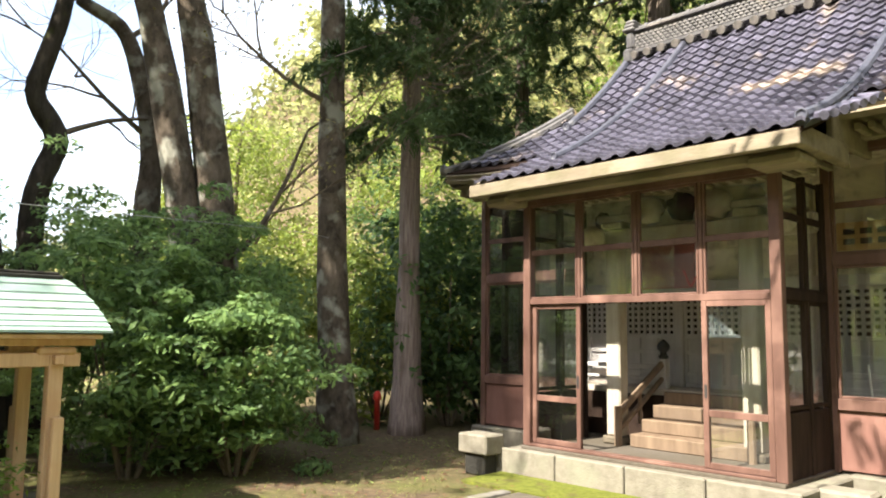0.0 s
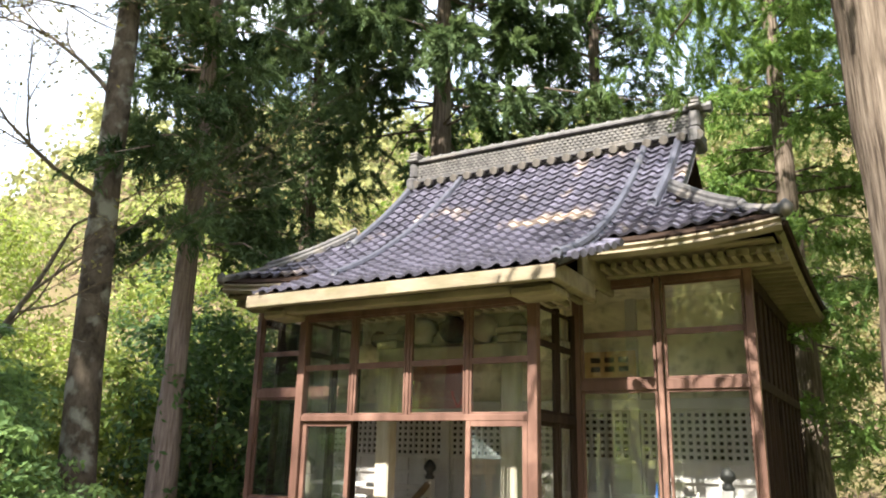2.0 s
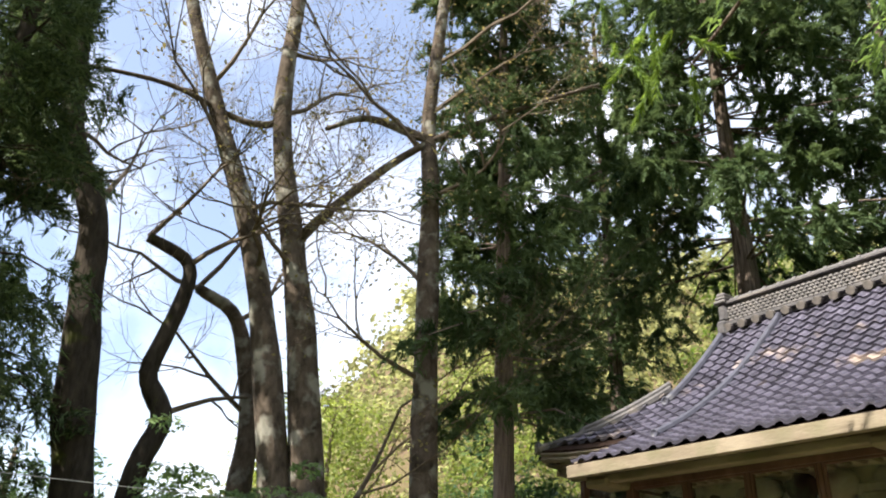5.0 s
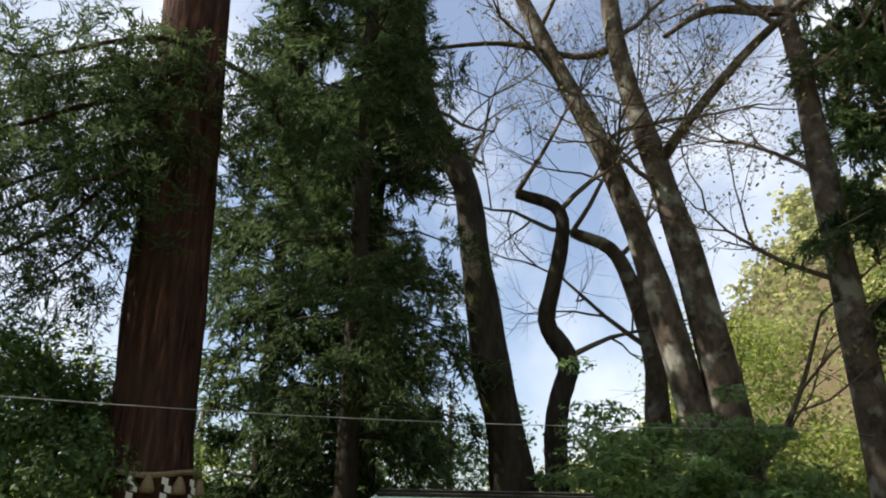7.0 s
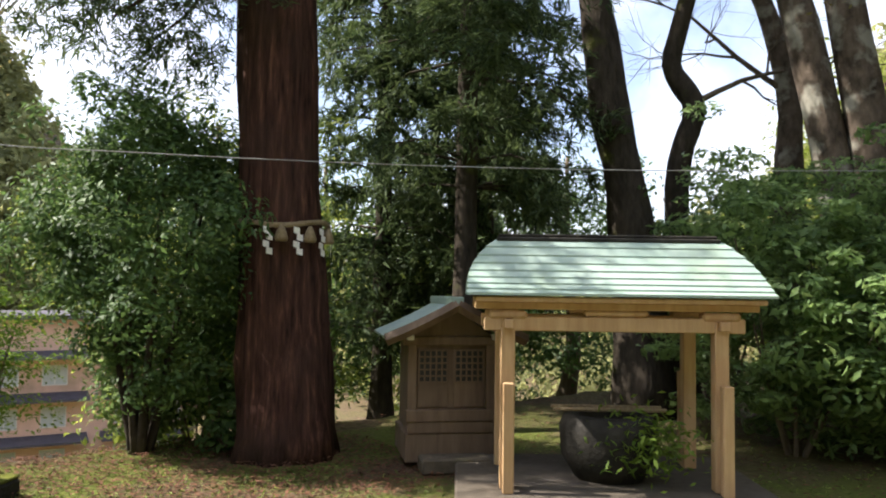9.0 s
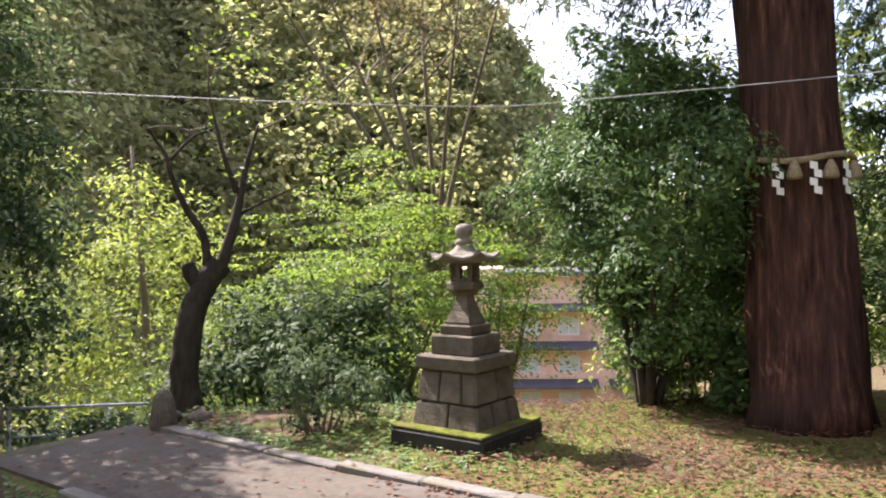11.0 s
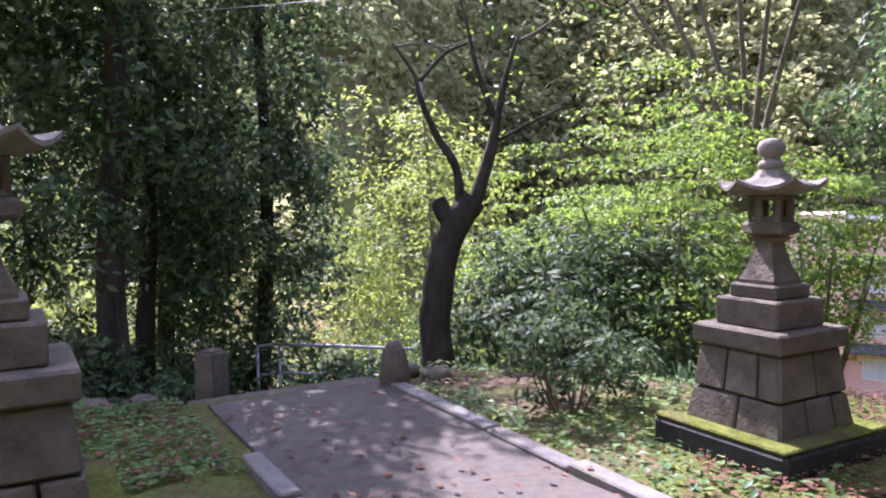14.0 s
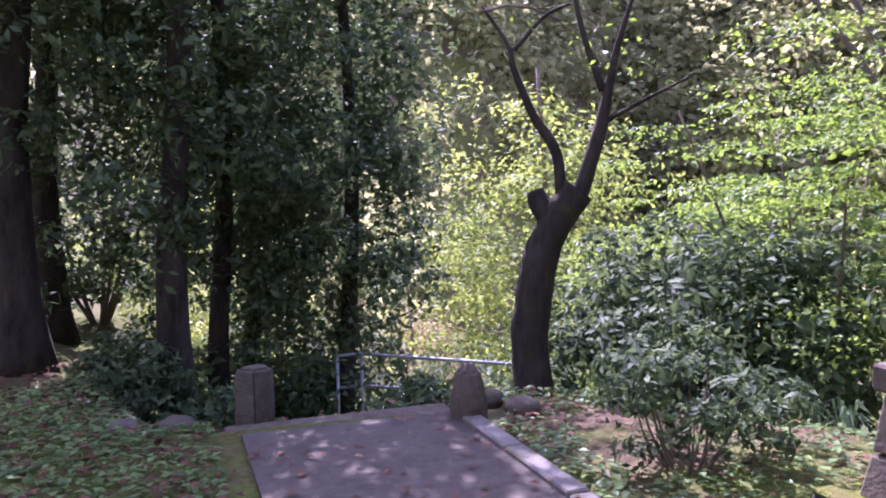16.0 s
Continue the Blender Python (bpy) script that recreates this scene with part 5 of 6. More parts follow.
def bare_tree(name, points, r0, r1, label, branch_starts, mat=M_zelkova, depth=3, length=2.6, leaves=0, leaf_mat=L_autumn, seed=1, sides=12, extra=(), twig=None, fans=()):
    g = np.random.default_rng(seed)
    base = Vector(points[0])
    base.z = height(base.x, base.y) - 0.1
    tree = empty(name, Matrix.Translation(base), label, "tree")
    local = [(0, 0, 0)] + [tuple(Vector(p) - base) for p in points[1:]] if points[0][2] < 0.5 else [(0, 0, 0)] + [tuple(Vector(p) - base) for p in points]
    part("trunk", trunk_mesh("trunk", local, r0, r1, mat, sides, 0.18, 0.3, seed), tree)
    for path, a, b in extra:
        part("limb", trunk_mesh("limb", [tuple(Vector(p) - base) for p in path], a, b, mat, 9, 0.15, 0, seed), tree)
    out = []
    spots = [Vector(p) - base for p in branch_starts]
    for s in spots:
        w = Vector((*(g.normal(size=2) * 0.8), 0.55))
        limbs(g, s, w, length * g.uniform(0.7, 1.2), twig or r1 * 0.55, depth, out)
    for at, way, ln, rad in fans:
        limbs(g, Vector(at) - base, way, ln, rad, 2, out, 0.3, 0.1)
    if out:
        v, f = join(*out)
        part("limb_work", mesh_of("limb_work", v, f, M_twig), tree, "fine bare branches")["kind"] = "stuff"
        if leaves:
            pick = np.array(v)[g.integers(0, len(v), leaves)] + g.normal(size=(leaves, 3)) * 0.12
            part("crown", leaf_mesh("crown", pick, 0.075, leaf_mat, g, 0.5, 0.2, 0.1), tree, "thin scattering of small leaves")
    return tree


def build_trees():
    # tall bare trees beyond the bushes
    bare_tree("bare_tree", [(-5.35, 11.35, 0), (-5.53, 11.27, 2.6), (-5.99, 11.03, 5.6), (-6.53, 10.72, 8.0), (-7.12, 10.33, 9.8), (-7.97, 9.69, 12.7), (-8.6, 9.3, 16)], 0.30, 0.09, "tall leaning grey-barked bare tree", [(-6.3, 10.85, 7.2), (-6.6, 10.65, 8.3), (-6.9, 10.45, 9.2), (-7.4, 10.1, 10.8), (-7.97, 9.69, 12.7), (-8.3, 9.5, 14.5), (-8.6, 9.3, 16)], seed=3, leaves=3500)
    bare_tree("bare_tree", [(-4.98, 11.5, 0), (-5.09, 11.47, 2.6), (-5.51, 11.28, 6.0), (-5.84, 11.11, 7.8), (-6.29, 10.86, 10.5), (-6.3, 10.86, 13.4), (-6.2, 10.9, 17)], 0.32, 0.10, "tall grey-barked bare tree with long side limbs", [(-3.77, 11.66, 9.92), (-2.11, 12.07, 10.77), (-8.0, 9.67, 10.57), (-5.7, 11.2, 7.2), (-6.29, 10.86, 10.5), (-6.3, 10.86, 12.0), (-6.3, 10.86, 13.4), (-6.25, 10.9, 15), (-6.2, 10.9, 17)], seed=4, leaves=4000, fans=[((-4.3, 11.75, 3.9), (0.75, 0.1, 0.6), 3.0, 0.025), ((-4.4, 11.7, 3.6), (0.9, 0.1, 0.4), 2.6, 0.02), ((-3.9, 11.9, 5.0), (0.8, 0.2, 0.5), 2.8, 0.022), ((-4.6, 11.6, 3.1), (0.5, -0.1, 0.7), 2.2, 0.02)],
              extra=[([(-5.84, 11.1, 7.75), (-5.05, 11.16, 8.57), (-3.77, 11.66, 9.92), (-2.11, 12.07, 10.77), (-0.36, 12.25, 11.31)], 0.11, 0.03), ([(-6.26, 10.88, 10.28), (-6.88, 10.5, 10.17), (-8.0, 9.67, 10.57), (-9.16, 8.56, 10.4)], 0.08, 0.03), ([(-5.2, 11.4, 2.9), (-4.75, 11.55, 3.05), (-4.3, 11.75, 3.9), (-3.9, 11.9, 5.0)], 0.07, 0.02)])
    bare_tree("bare_tree", [(-6.86, 12.26, 0), (-6.84, 12.27, 3.6), (-6.85, 12.27, 5.0), (-7.24, 12.04, 6.76), (-7.92, 11.6, 7.31)], 0.26, 0.10, "broken-topped tree with yellow moss", [(-6.85, 12.27, 5.0), (-7.24, 12.04, 6.76), (-7.92, 11.6, 7.31), (-7.92, 11.6, 7.31)], seed=5)
    bare_tree("bare_tree", [(-7.6, 10.6, 0), (-7.71, 10.52, 3.39), (-7.5, 10.68, 4.58), (-7.77, 10.48, 5.33), (-7.58, 10.62, 6.35), (-7.53, 10.66, 7.31), (-8.12, 10.21, 7.7)], 0.20, 0.10, "twisting dark tree trunk", [(-7.5, 10.68, 4.7), (-7.53, 10.66, 7.31), (-8.12, 10.21, 7.7)], M_stump, seed=6)
    bare_tree("bare_tree", [(-7.5, 9.45, 0), (-7.62, 9.38, 2.45), (-7.88, 9.17, 4.35), (-8.06, 9.01, 6.2), (-8.19, 8.89, 7.41), (-8.65, 8.45, 8.92), (-8.8, 8.29, 10.55), (-9.0, 8.2, 13)], 0.36, 0.10, "dark forked tree trunk", [(-8.19, 8.89, 7.41), (-8.65, 8.45, 8.92), (-8.8, 8.29, 10.55), (-9, 8.2, 13)], M_stump, seed=7)
    bare_tree("bare_tree", [(-3.24, 11.92, 0), (-3.38, 11.89, 1.97), (-3.47, 11.86, 4.8), (-3.5, 11.8, 7.0), (-3.52, 11.79, 8.94), (-3.62, 11.76, 10.7), (-3.4, 11.8, 14), (-3.3, 11.9, 17)], 0.27, 0.09, "straight grey trunk with pale lichen", [(-3.48, 11.85, 5.4), (-3.5, 11.8, 7.0), (-4.68, 11.27, 10.45), (-3.52, 11.79, 8.9), (-3.62, 11.76, 10.7), (-3.5, 11.8, 12), (-3.4, 11.8, 14), (-3.3, 11.9, 16)], seed=8, leaves=3500,
              extra=[([(-3.6, 11.7, 10.1), (-4.68, 11.27, 10.45), (-5.39, 10.95, 10.09)], 0.10, 0.04)])
    # cedars
    cedar(-2.42, 13.23, 17, 0.26, 0.30, 2.9, 26000, "cedar with pale pinkish bark beside the hall", bark=M_pinkbark)
    cedar(2.3, 15.9, 21, 0.42, 0.42, 5.6, 44000, "large cedar rising behind the shrine roof", levels=22, size=0.19, tuft=0.42, limbs_each=6)
    cedar(-0.6, 18.5, 19, 0.30, 0.2, 2.4, 14000, "cedar behind the shrine hall")
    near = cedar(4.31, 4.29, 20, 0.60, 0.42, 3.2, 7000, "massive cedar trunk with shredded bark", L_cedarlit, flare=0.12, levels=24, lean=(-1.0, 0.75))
    part("bough", trunk_mesh("bough", [(-0.3, 0.3, 8.6), (-2.0, 1.3, 8.4), (-3.6, 2.2, 7.0)], 0.06, 0.015, M_bark, 7, 0.2), near)
    root = np.array([4.36, 4.26, height(4.36, 4.26) - 0.1])
    sprays = []
    for tip, n, wide in (((-0.2, 5.2, 6.95), 9, 0.3), ((0.45, 5.15, 7.05), 10, 0.3), ((1.2, 5.4, 7.3), 9, 0.35), ((2.0, 4.3, 5.95), 14, 0.3), ((2.15, 4.0, 6.1), 16, 0.35), ((2.7, 5.3, 5.85), 24, 0.4), ((2.75, 4.4, 6.05), 22, 0.4), ((3.1, 5.25, 5.6), 24, 0.4), ((3.05, 5.9, 5.5), 22, 0.4), ((2.8, 3.7, 6.1), 18, 0.4), ((3.3, 5.7, 6.4), 20, 0.45)):
        a = np.array(tip) - root
        out = a * np.array([0.35, 0.35, 1]) + np.array([0, 0, 1.2])
        part("bough", trunk_mesh("bough", [tuple(np.array([0.0, 0.0, a[2] + 1.3])), tuple(out), tuple(a)], 0.035, 0.008, M_bark, 6, 0.2), near)
        back = rng.random((n, 1)) * 0.35
        sprays.append(a * (1 - back) + out * back + rng.normal(size=(n, 3)) * wide * np.array([1, 1, 0.45]))
    places, d = fronds(rng, np.concatenate(sprays), 0.5, 130)
    tagged(crown_part(near, places, 0.085, L_cedarlit, "hanging_spray", 0.15, 0.05, 1.2, "green hanging cedar fronds", d), kind="stuff")
    # this tuft takes the lime leaf colour to look lit by the sun
    places, d = fronds(rng, np.array([(0.36, 5.13, 6.15)]) - root + rng.normal(size=(12, 3)) * 0.16, 0.4, 90)
    tagged(crown_part(near, places, 0.09, L_lime, "hanging_spray", 0.16, 0.05, 1.2, "hanging cedar spray tinted a sunlit bright green", d), kind="stuff")
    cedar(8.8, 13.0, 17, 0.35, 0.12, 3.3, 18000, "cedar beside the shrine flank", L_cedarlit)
    cedar(10.2, 8.8, 14, 0.28, 0.06, 3.0, 15000, "cedar beside the shrine with sunlit tone in its needles", L_cedarlit)
    cedar(6.6, 17.5, 19, 0.35, 0.2, 4.3, 24000, "cedar in the wood behind the roof")
    cedar(12.0, 18.0, 17, 0.35, 0.1, 3.4, 7000, "cedar in the wood behind the shrine", L_cedarlit)
    sacred = cedar(-8.3, 4.3, 20, 0.50, 0.55, 2.6, 9000, "sacred cedar with straw rope and white paper streamers", bark=M_redbark, flare=0.22, end=0.34, lean=(-0.62, -0.62))
    # low drooping boughs of the sacred cedar
    drops = []
    for dx, dy, z0, z1 in ((-0.3, -2.3, 6.6, 5.0), (-0.2, -1.8, 6.2, 4.5), (-0.35, -2.7, 6.9, 5.6), (0.4, -1.5, 6.4, 5.2), (-1.4, -2.2, 6.6, 4.8), (-0.9, -1.2, 6.1, 4.6), (-1.5, -1.6, 7.6, 6.3), (-2.2, -2.2, 8.0, 6.6), (-0.6, -1.2, 7.9, 6.8), (1.0, 0.9, 7.8, 6.6), (0.2, -2.6, 7.8, 6.5), (-1.0, -3.0, 7.6, 6.0)):
        sway = rng.uniform(-0.35, 0.35, 3)
        path = smooth_path([(0, 0, z0), (dx * 0.4 + sway[0], dy * 0.4, z0 - 0.35 + sway[1]), (dx * 0.8 - sway[0], dy * 0.8, (z0 + z1) / 2 - 0.3), (dx * 1.05, dy * 1.05, z1 + 0.1)], 4)
        part("bough", trunk_mesh("bough", path, 0.04, 0.01, M_redbark, 6, 0.3), sacred)
        for q in path[2:]:
            drops.append(np.array(q) + rng.normal(size=(4, 3)) * np.array([0.32, 0.32, 0.26]))
    drops = np.concatenate(drops)
    places, d = tufts(rng, drops, np.tile((0.0, -0.4, 0.1), (len(drops), 1)), 90, 0.32, 0.2)
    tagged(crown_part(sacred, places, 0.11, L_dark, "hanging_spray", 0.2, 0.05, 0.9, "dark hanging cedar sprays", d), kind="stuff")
    cedar(-8.2, 6.72, 17, 0.19, 0.17, 2.3, 22000, "slender dark cedar behind the small shrine", mat=L_dark, bark=M_stump, levels=30, size=0.15, fine=0.17, tuft=0.30, droop=0.12)
    cedar(-11.2, 7.4, 13, 0.2, 0.12, 2.2, 12000, "dark cedar deep in the grove", mat=L_dark, bark=M_stump)
    cedar(-10.5, 9.0, 13, 0.22, 0.15, 2.3, 15000, "dark cedar in the grove", mat=L_dark, bark=M_stump)
    # front bushes
    for x, y, h, w, c in ((-3.75, 9.1, 1.25, 1.15, 130), (-4.9, 8.7, 1.6, 1.2, 120), (-5.6, 9.9, 1.7, 1.5, 120), (-4.5, 10.3, 1.8, 1.2, 110), (-6.8, 10.2, 2.1, 1.3, 90)):
        broadleaf("shrub", x, y, "dense evergreen shrub with glossy pointed leaves", "shrub", int(c * 0.85), 95, 0.34, (0, 0, h), (w * 1.05, w * 1.05, h * 0.95), 0.115, L_bush, 7, 0.03, flat=0.4, shell=0.5, rise=0.7)
    # behind the left side of the hall
    for x, y, h in ((-1.2, 15.2, 1.6), (-1.9, 14.6, 2.2), (-0.2, 16.2, 2.4), (-3.0, 16.6, 2.6), (-3.4, 15.5, 1.8), (-5.6, 15.0, 1.7), (0.6, 17.5, 2.0), (-7.6, 14.5, 1.9)):
        broadleaf("shrub", x, y, "dark evergreen undergrowth shrub beneath the trees", "shrub", 90, 60, 0.5, (0, 0, h), (1.6, 1.6, h), 0.17, L_wood if x < -3 else L_camellia, 5)
    # camellia by the sacred cedar
    broadleaf("camellia_tree", -9.45, 3.1, "round camellia tree with dense dark leaves", "tree", 300, 150, 0.34, (-0.05, 0.12, 2.5), (1.6, 1.55, 1.5), 0.082, L_camellia, 6, 0.06, M_stump, shell=0.55)
    broadleaf("shrub", -9.0, 4.0, "dark leafy suckers at the foot of the camellia", "shrub", 50, 45, 0.25, (0, 0, 0.7), (0.5, 0.5, 0.7), 0.11, L_camellia, 6, 0.02)
    for x, y, h in ((-10.1, 3.3, 0.75), (-9.95, 3.9, 0.9)):
        broadleaf("shrub", x, y, "bright leafy shoots below the camellia", "shrub", 55, 60, 0.26, (0, 0, h), (0.65, 0.65, h), 0.09, L_bush, 6, 0.015)
    # low shrub by the path
    broadleaf("shrub", -8.75, -0.42, "low dark-leaved shrub beside the path", "shrub", 70, 36, 0.12, (0, 0, 0.44), (0.6, 0.6, 0.36), 0.075, L_dark, 14, 0.012, shell=0.6)
    # yellow-green saplings beyond the edge
    for x, y, h, w in ((-12.6, 0.0, 1.9, 1.7), (-14.0, -1.6, 2.3, 1.9), (-15.5, -0.8, 2.6, 2.0), (-12.6, 1.6, 1.2, 1.0)):
        broadleaf("maple_tree", x, y, "young maple with bright yellow-green leaves", "tree", 95, 120, 0.62, (0, 0, h + 0.7), (w * 1.1, w * 1.1, h), 0.065, L_lime, 7, 0.04, flat=0.16, shell=0.3, aspect=0.55, rise=1.6)
    # bare spreading tree behind the lantern
    stems = [([(-13.95, 0.85, 0.9), (-13.9, 0.8 + 0.25 * o, 2.6), (-13.8 + 0.2 * o, 0.62 + 0.75 * o, 4.4), (-13.6, 0.5 + 1.25 * o, 6.6 - 0.25 * abs(o))], 0.055, 0.014) for o in (-1.9, -1.2, -0.6, 0.15, 0.7, 1.3)]
    bare_tree("bare_tree", [(-14.2, 1.0, -1), (-14.0, 0.9, 0.6), (-13.95, 0.85, 1.2)], 0.15, 0.10, "spreading many-stemmed half-bare tree with yellowing leaves", [p[k] for p, _, _ in stems for k in (2, 3)], M_twig, 3, 2.2, 5000, seed=9, twig=0.022, extra=stems)
    # old pollard by the stairs
    bare_tree("pollard_tree", [(-10.66, -2.2, 0), (-10.61, -2.32, 0.05), (-10.63, -2.28, 0.59), (-10.67, -2.19, 1.01), (-10.72, -2.07, 1.28), (-10.78, -1.9, 1.52)], 0.18, 0.15, "dark knobbly pollarded tree by the steps", [(-10.94, -1.44, 3.2), (-10.44, -2.7, 3.15), (-10.75, -1.99, 3.5)], M_stump, 2, 1.0, 260, L_lime, 12, 12,
              [([(-10.77, -1.92, 1.4), (-10.84, -1.75, 1.96), (-10.86, -1.68, 2.28), (-10.89, -1.58, 2.77), (-10.94, -1.44, 3.26)], 0.085, 0.015), ([(-10.72, -2.05, 1.35), (-10.71, -2.09, 1.85), (-10.63, -2.28, 2.2), (-10.56, -2.44, 2.62), (-10.54, -2.49, 2.85), (-10.44, -2.7, 3.2)], 0.06, 0.012), ([(-10.56, -2.44, 2.79), (-10.67, -2.19, 3.08), (-10.76, -1.97, 3.19)], 0.025, 0.012), ([(-10.85, -1.7, 2.4), (-10.8, -1.86, 2.9), (-10.75, -1.99, 3.54)], 0.04, 0.015), ([(-10.86, -1.67, 2.13), (-10.96, -1.36, 2.3), (-11.07, -0.97, 2.49)], 0.025, 0.01), ([(-10.7, -2.1, 1.2), (-10.66, -2.22, 1.36), (-10.64, -2.28, 1.52)], 0.12, 0.08)], twig=0.018)
    # dark thicket to the south-west
    for x, y, tall, r in ((-9.3, -5.6, 11, 0.20), (-8.3, -6.6, 12, 0.24), (-10.4, -6.2, 10, 0.16), (-7.0, -7.4, 12, 0.2), (-11.6, -5.3, 9, 0.15), (-5.5, -8.6, 11, 0.2), (-12.0, -7.4, 9, 0.2), (-9.6, -8.2, 11, 0.2)):
        tree = empty("evergreen_tree", pose(x, y, height(x, y) - 0.1), "tall dark evergreen tree in the shaded thicket", "tree")
        part("trunk", trunk_mesh("trunk", [(0, 0, 0), (0.1, 0.05, 2), (-0.05, 0.1, 5), (0.1, 0, tall)], r, 0.05, M_stump, 10, 0.2, 0.3, x), tree)
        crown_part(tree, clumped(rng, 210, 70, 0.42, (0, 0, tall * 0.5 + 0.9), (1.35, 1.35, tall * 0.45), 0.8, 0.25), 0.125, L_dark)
    for x, y in ((-11.2, -6.6), (-10.6, -8.8), (-11.4, -5.4), (-9.5, -10.5), (-13.6, -4.6), (-7.5, -11.0), (-11.7, -1.1), (-11.95, -1.9), (-12.4, -0.3), (-13.4, -3.0)):
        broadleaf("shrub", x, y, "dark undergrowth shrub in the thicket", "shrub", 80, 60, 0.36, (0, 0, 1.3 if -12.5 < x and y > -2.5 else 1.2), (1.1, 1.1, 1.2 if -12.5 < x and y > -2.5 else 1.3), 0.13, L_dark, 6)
    for u, n in ((-0.75, -16.9), (-0.15, -17.4), (-0.1, -18.4), (-0.7, -18.2), (-3.0, -16.4), (-2.9, -17.6)):
        p = sh(u, n)
        broadleaf("shrub", p.x, p.y, "low dark shrub on the bank beside the steps", "shrub", 40, 50, 0.22, (0, 0, 0.3), (0.55, 0.55, 0.4), 0.1, L_dark, 6, 0.015)
    # slope beyond the steps
    for k in range(12):
        x, y = -13.5 - 3.5 * rng.random(), -7.5 + 5.0 * rng.random()
        broadleaf("shrub", x, y, "backlit brush on the slope below", "shrub", 45, 45, 0.5, (0, 0, 1.9), (1.2, 1.2, 1.8), 0.13, L_wood if k == 5 else L_dark, 5, 0.03, shell=0.3)
    # the wood behind everything: mid-distance trees
    # last two are unseen trees, added to darken reflections in the hall's flank
    spots = [(-9, 21), (-4, 22), (4, 23), (9, 25), (15, 22), (18, 14), (17, 7), (-11.5, 12), (-14, 10.5), (-13.5, 7.5), (-12.5, 5.0), (-16, 13), (13, 11), (-19, -6), (-23, -12), (-16, -14), (-10, -15), (-28, -4), (10.5, 4.5), (9.0, 0.5)]
    for k, (x, y) in enumerate(spots):
        mat = (L_wood, L_wood, L_lime, L_wood, L_autumn)[k % 5]
        tall = rng.uniform(8, 12) if x < -12 and y < 16 else rng.uniform(11, 15)
        if x < -11 and 4 < y < 14:
            tall = rng.uniform(5.2, 6.0)
            mat = L_camellia if k % 2 else L_wood
        if y > 20 and -10 < x < 0:
            tall = 8.0 if x < -6 else 9.5
        tree = empty("woodland_tree", pose(x, y, height(x, y) - 0.1), "sunlit yellow-green woodland tree", "tree")
        part("trunk", trunk_mesh("trunk", [(0, 0, 0), (0.2, 0.1, tall * 0.3), (-0.1, 0.2, tall * 0.6), (0.1, 0, tall)], 0.2, 0.04, M_twig, 8, 0.15, 0.3, k), tree)
        low = tall < 6
        crown_part(tree, clumped(rng, 150, 75 if low else 82, 0.6 if low else 0.9, (0, 0, tall * 0.56), (2.2 if low else 2.7, 2.2 if low else 2.7, tall * 0.46), 0.7, 0.4), 0.13 if low else 0.155, mat)


build_trees()


# ---- far hillside ----
def build_hills():
    pts, ways, big = [], [], []
    for k in range(8400):
        w, r = rng.uniform(0, 2 * math.pi), 34 + 86 * rng.random() ** 1.05
        if k > 6000:
            w, r = math.radians(rng.uniform(172, 222)), rng.uniform(64, 122)
        x, y = -3 + r * math.cos(w), 3 + r * math.sin(w)
        if -66 < x < -20 and -6 < y < 24:
            continue
        if (x > 3 + 0.7 * abs(y) or y < -abs(x)) and rng.random() < 0.8:
            continue
        h = rng.uniform(2, 5.5) * (0.7 + r / 120)
        p, face = clumped(rng, 4, 9, 1.0 + 0.008 * r, (x, y, height(x, y) + h * 0.5), (1.5, 1.5, h * 0.42), 0.8, 0.4)
        pts.append(p)
        ways.append(face)
        big.append(np.full(36, 0.16 + 0.0078 * r))
    ob = new("hillside_wood", leaf_mesh("hillside_wood", np.concatenate(pts), np.concatenate(big), L_hill, rng, 0.8, 0.3, 0.0, np.concatenate(ways)))
    tagged(ob, "far wooded hillside in yellow-green and brown", "woodland", kind="stuff")


build_hills()


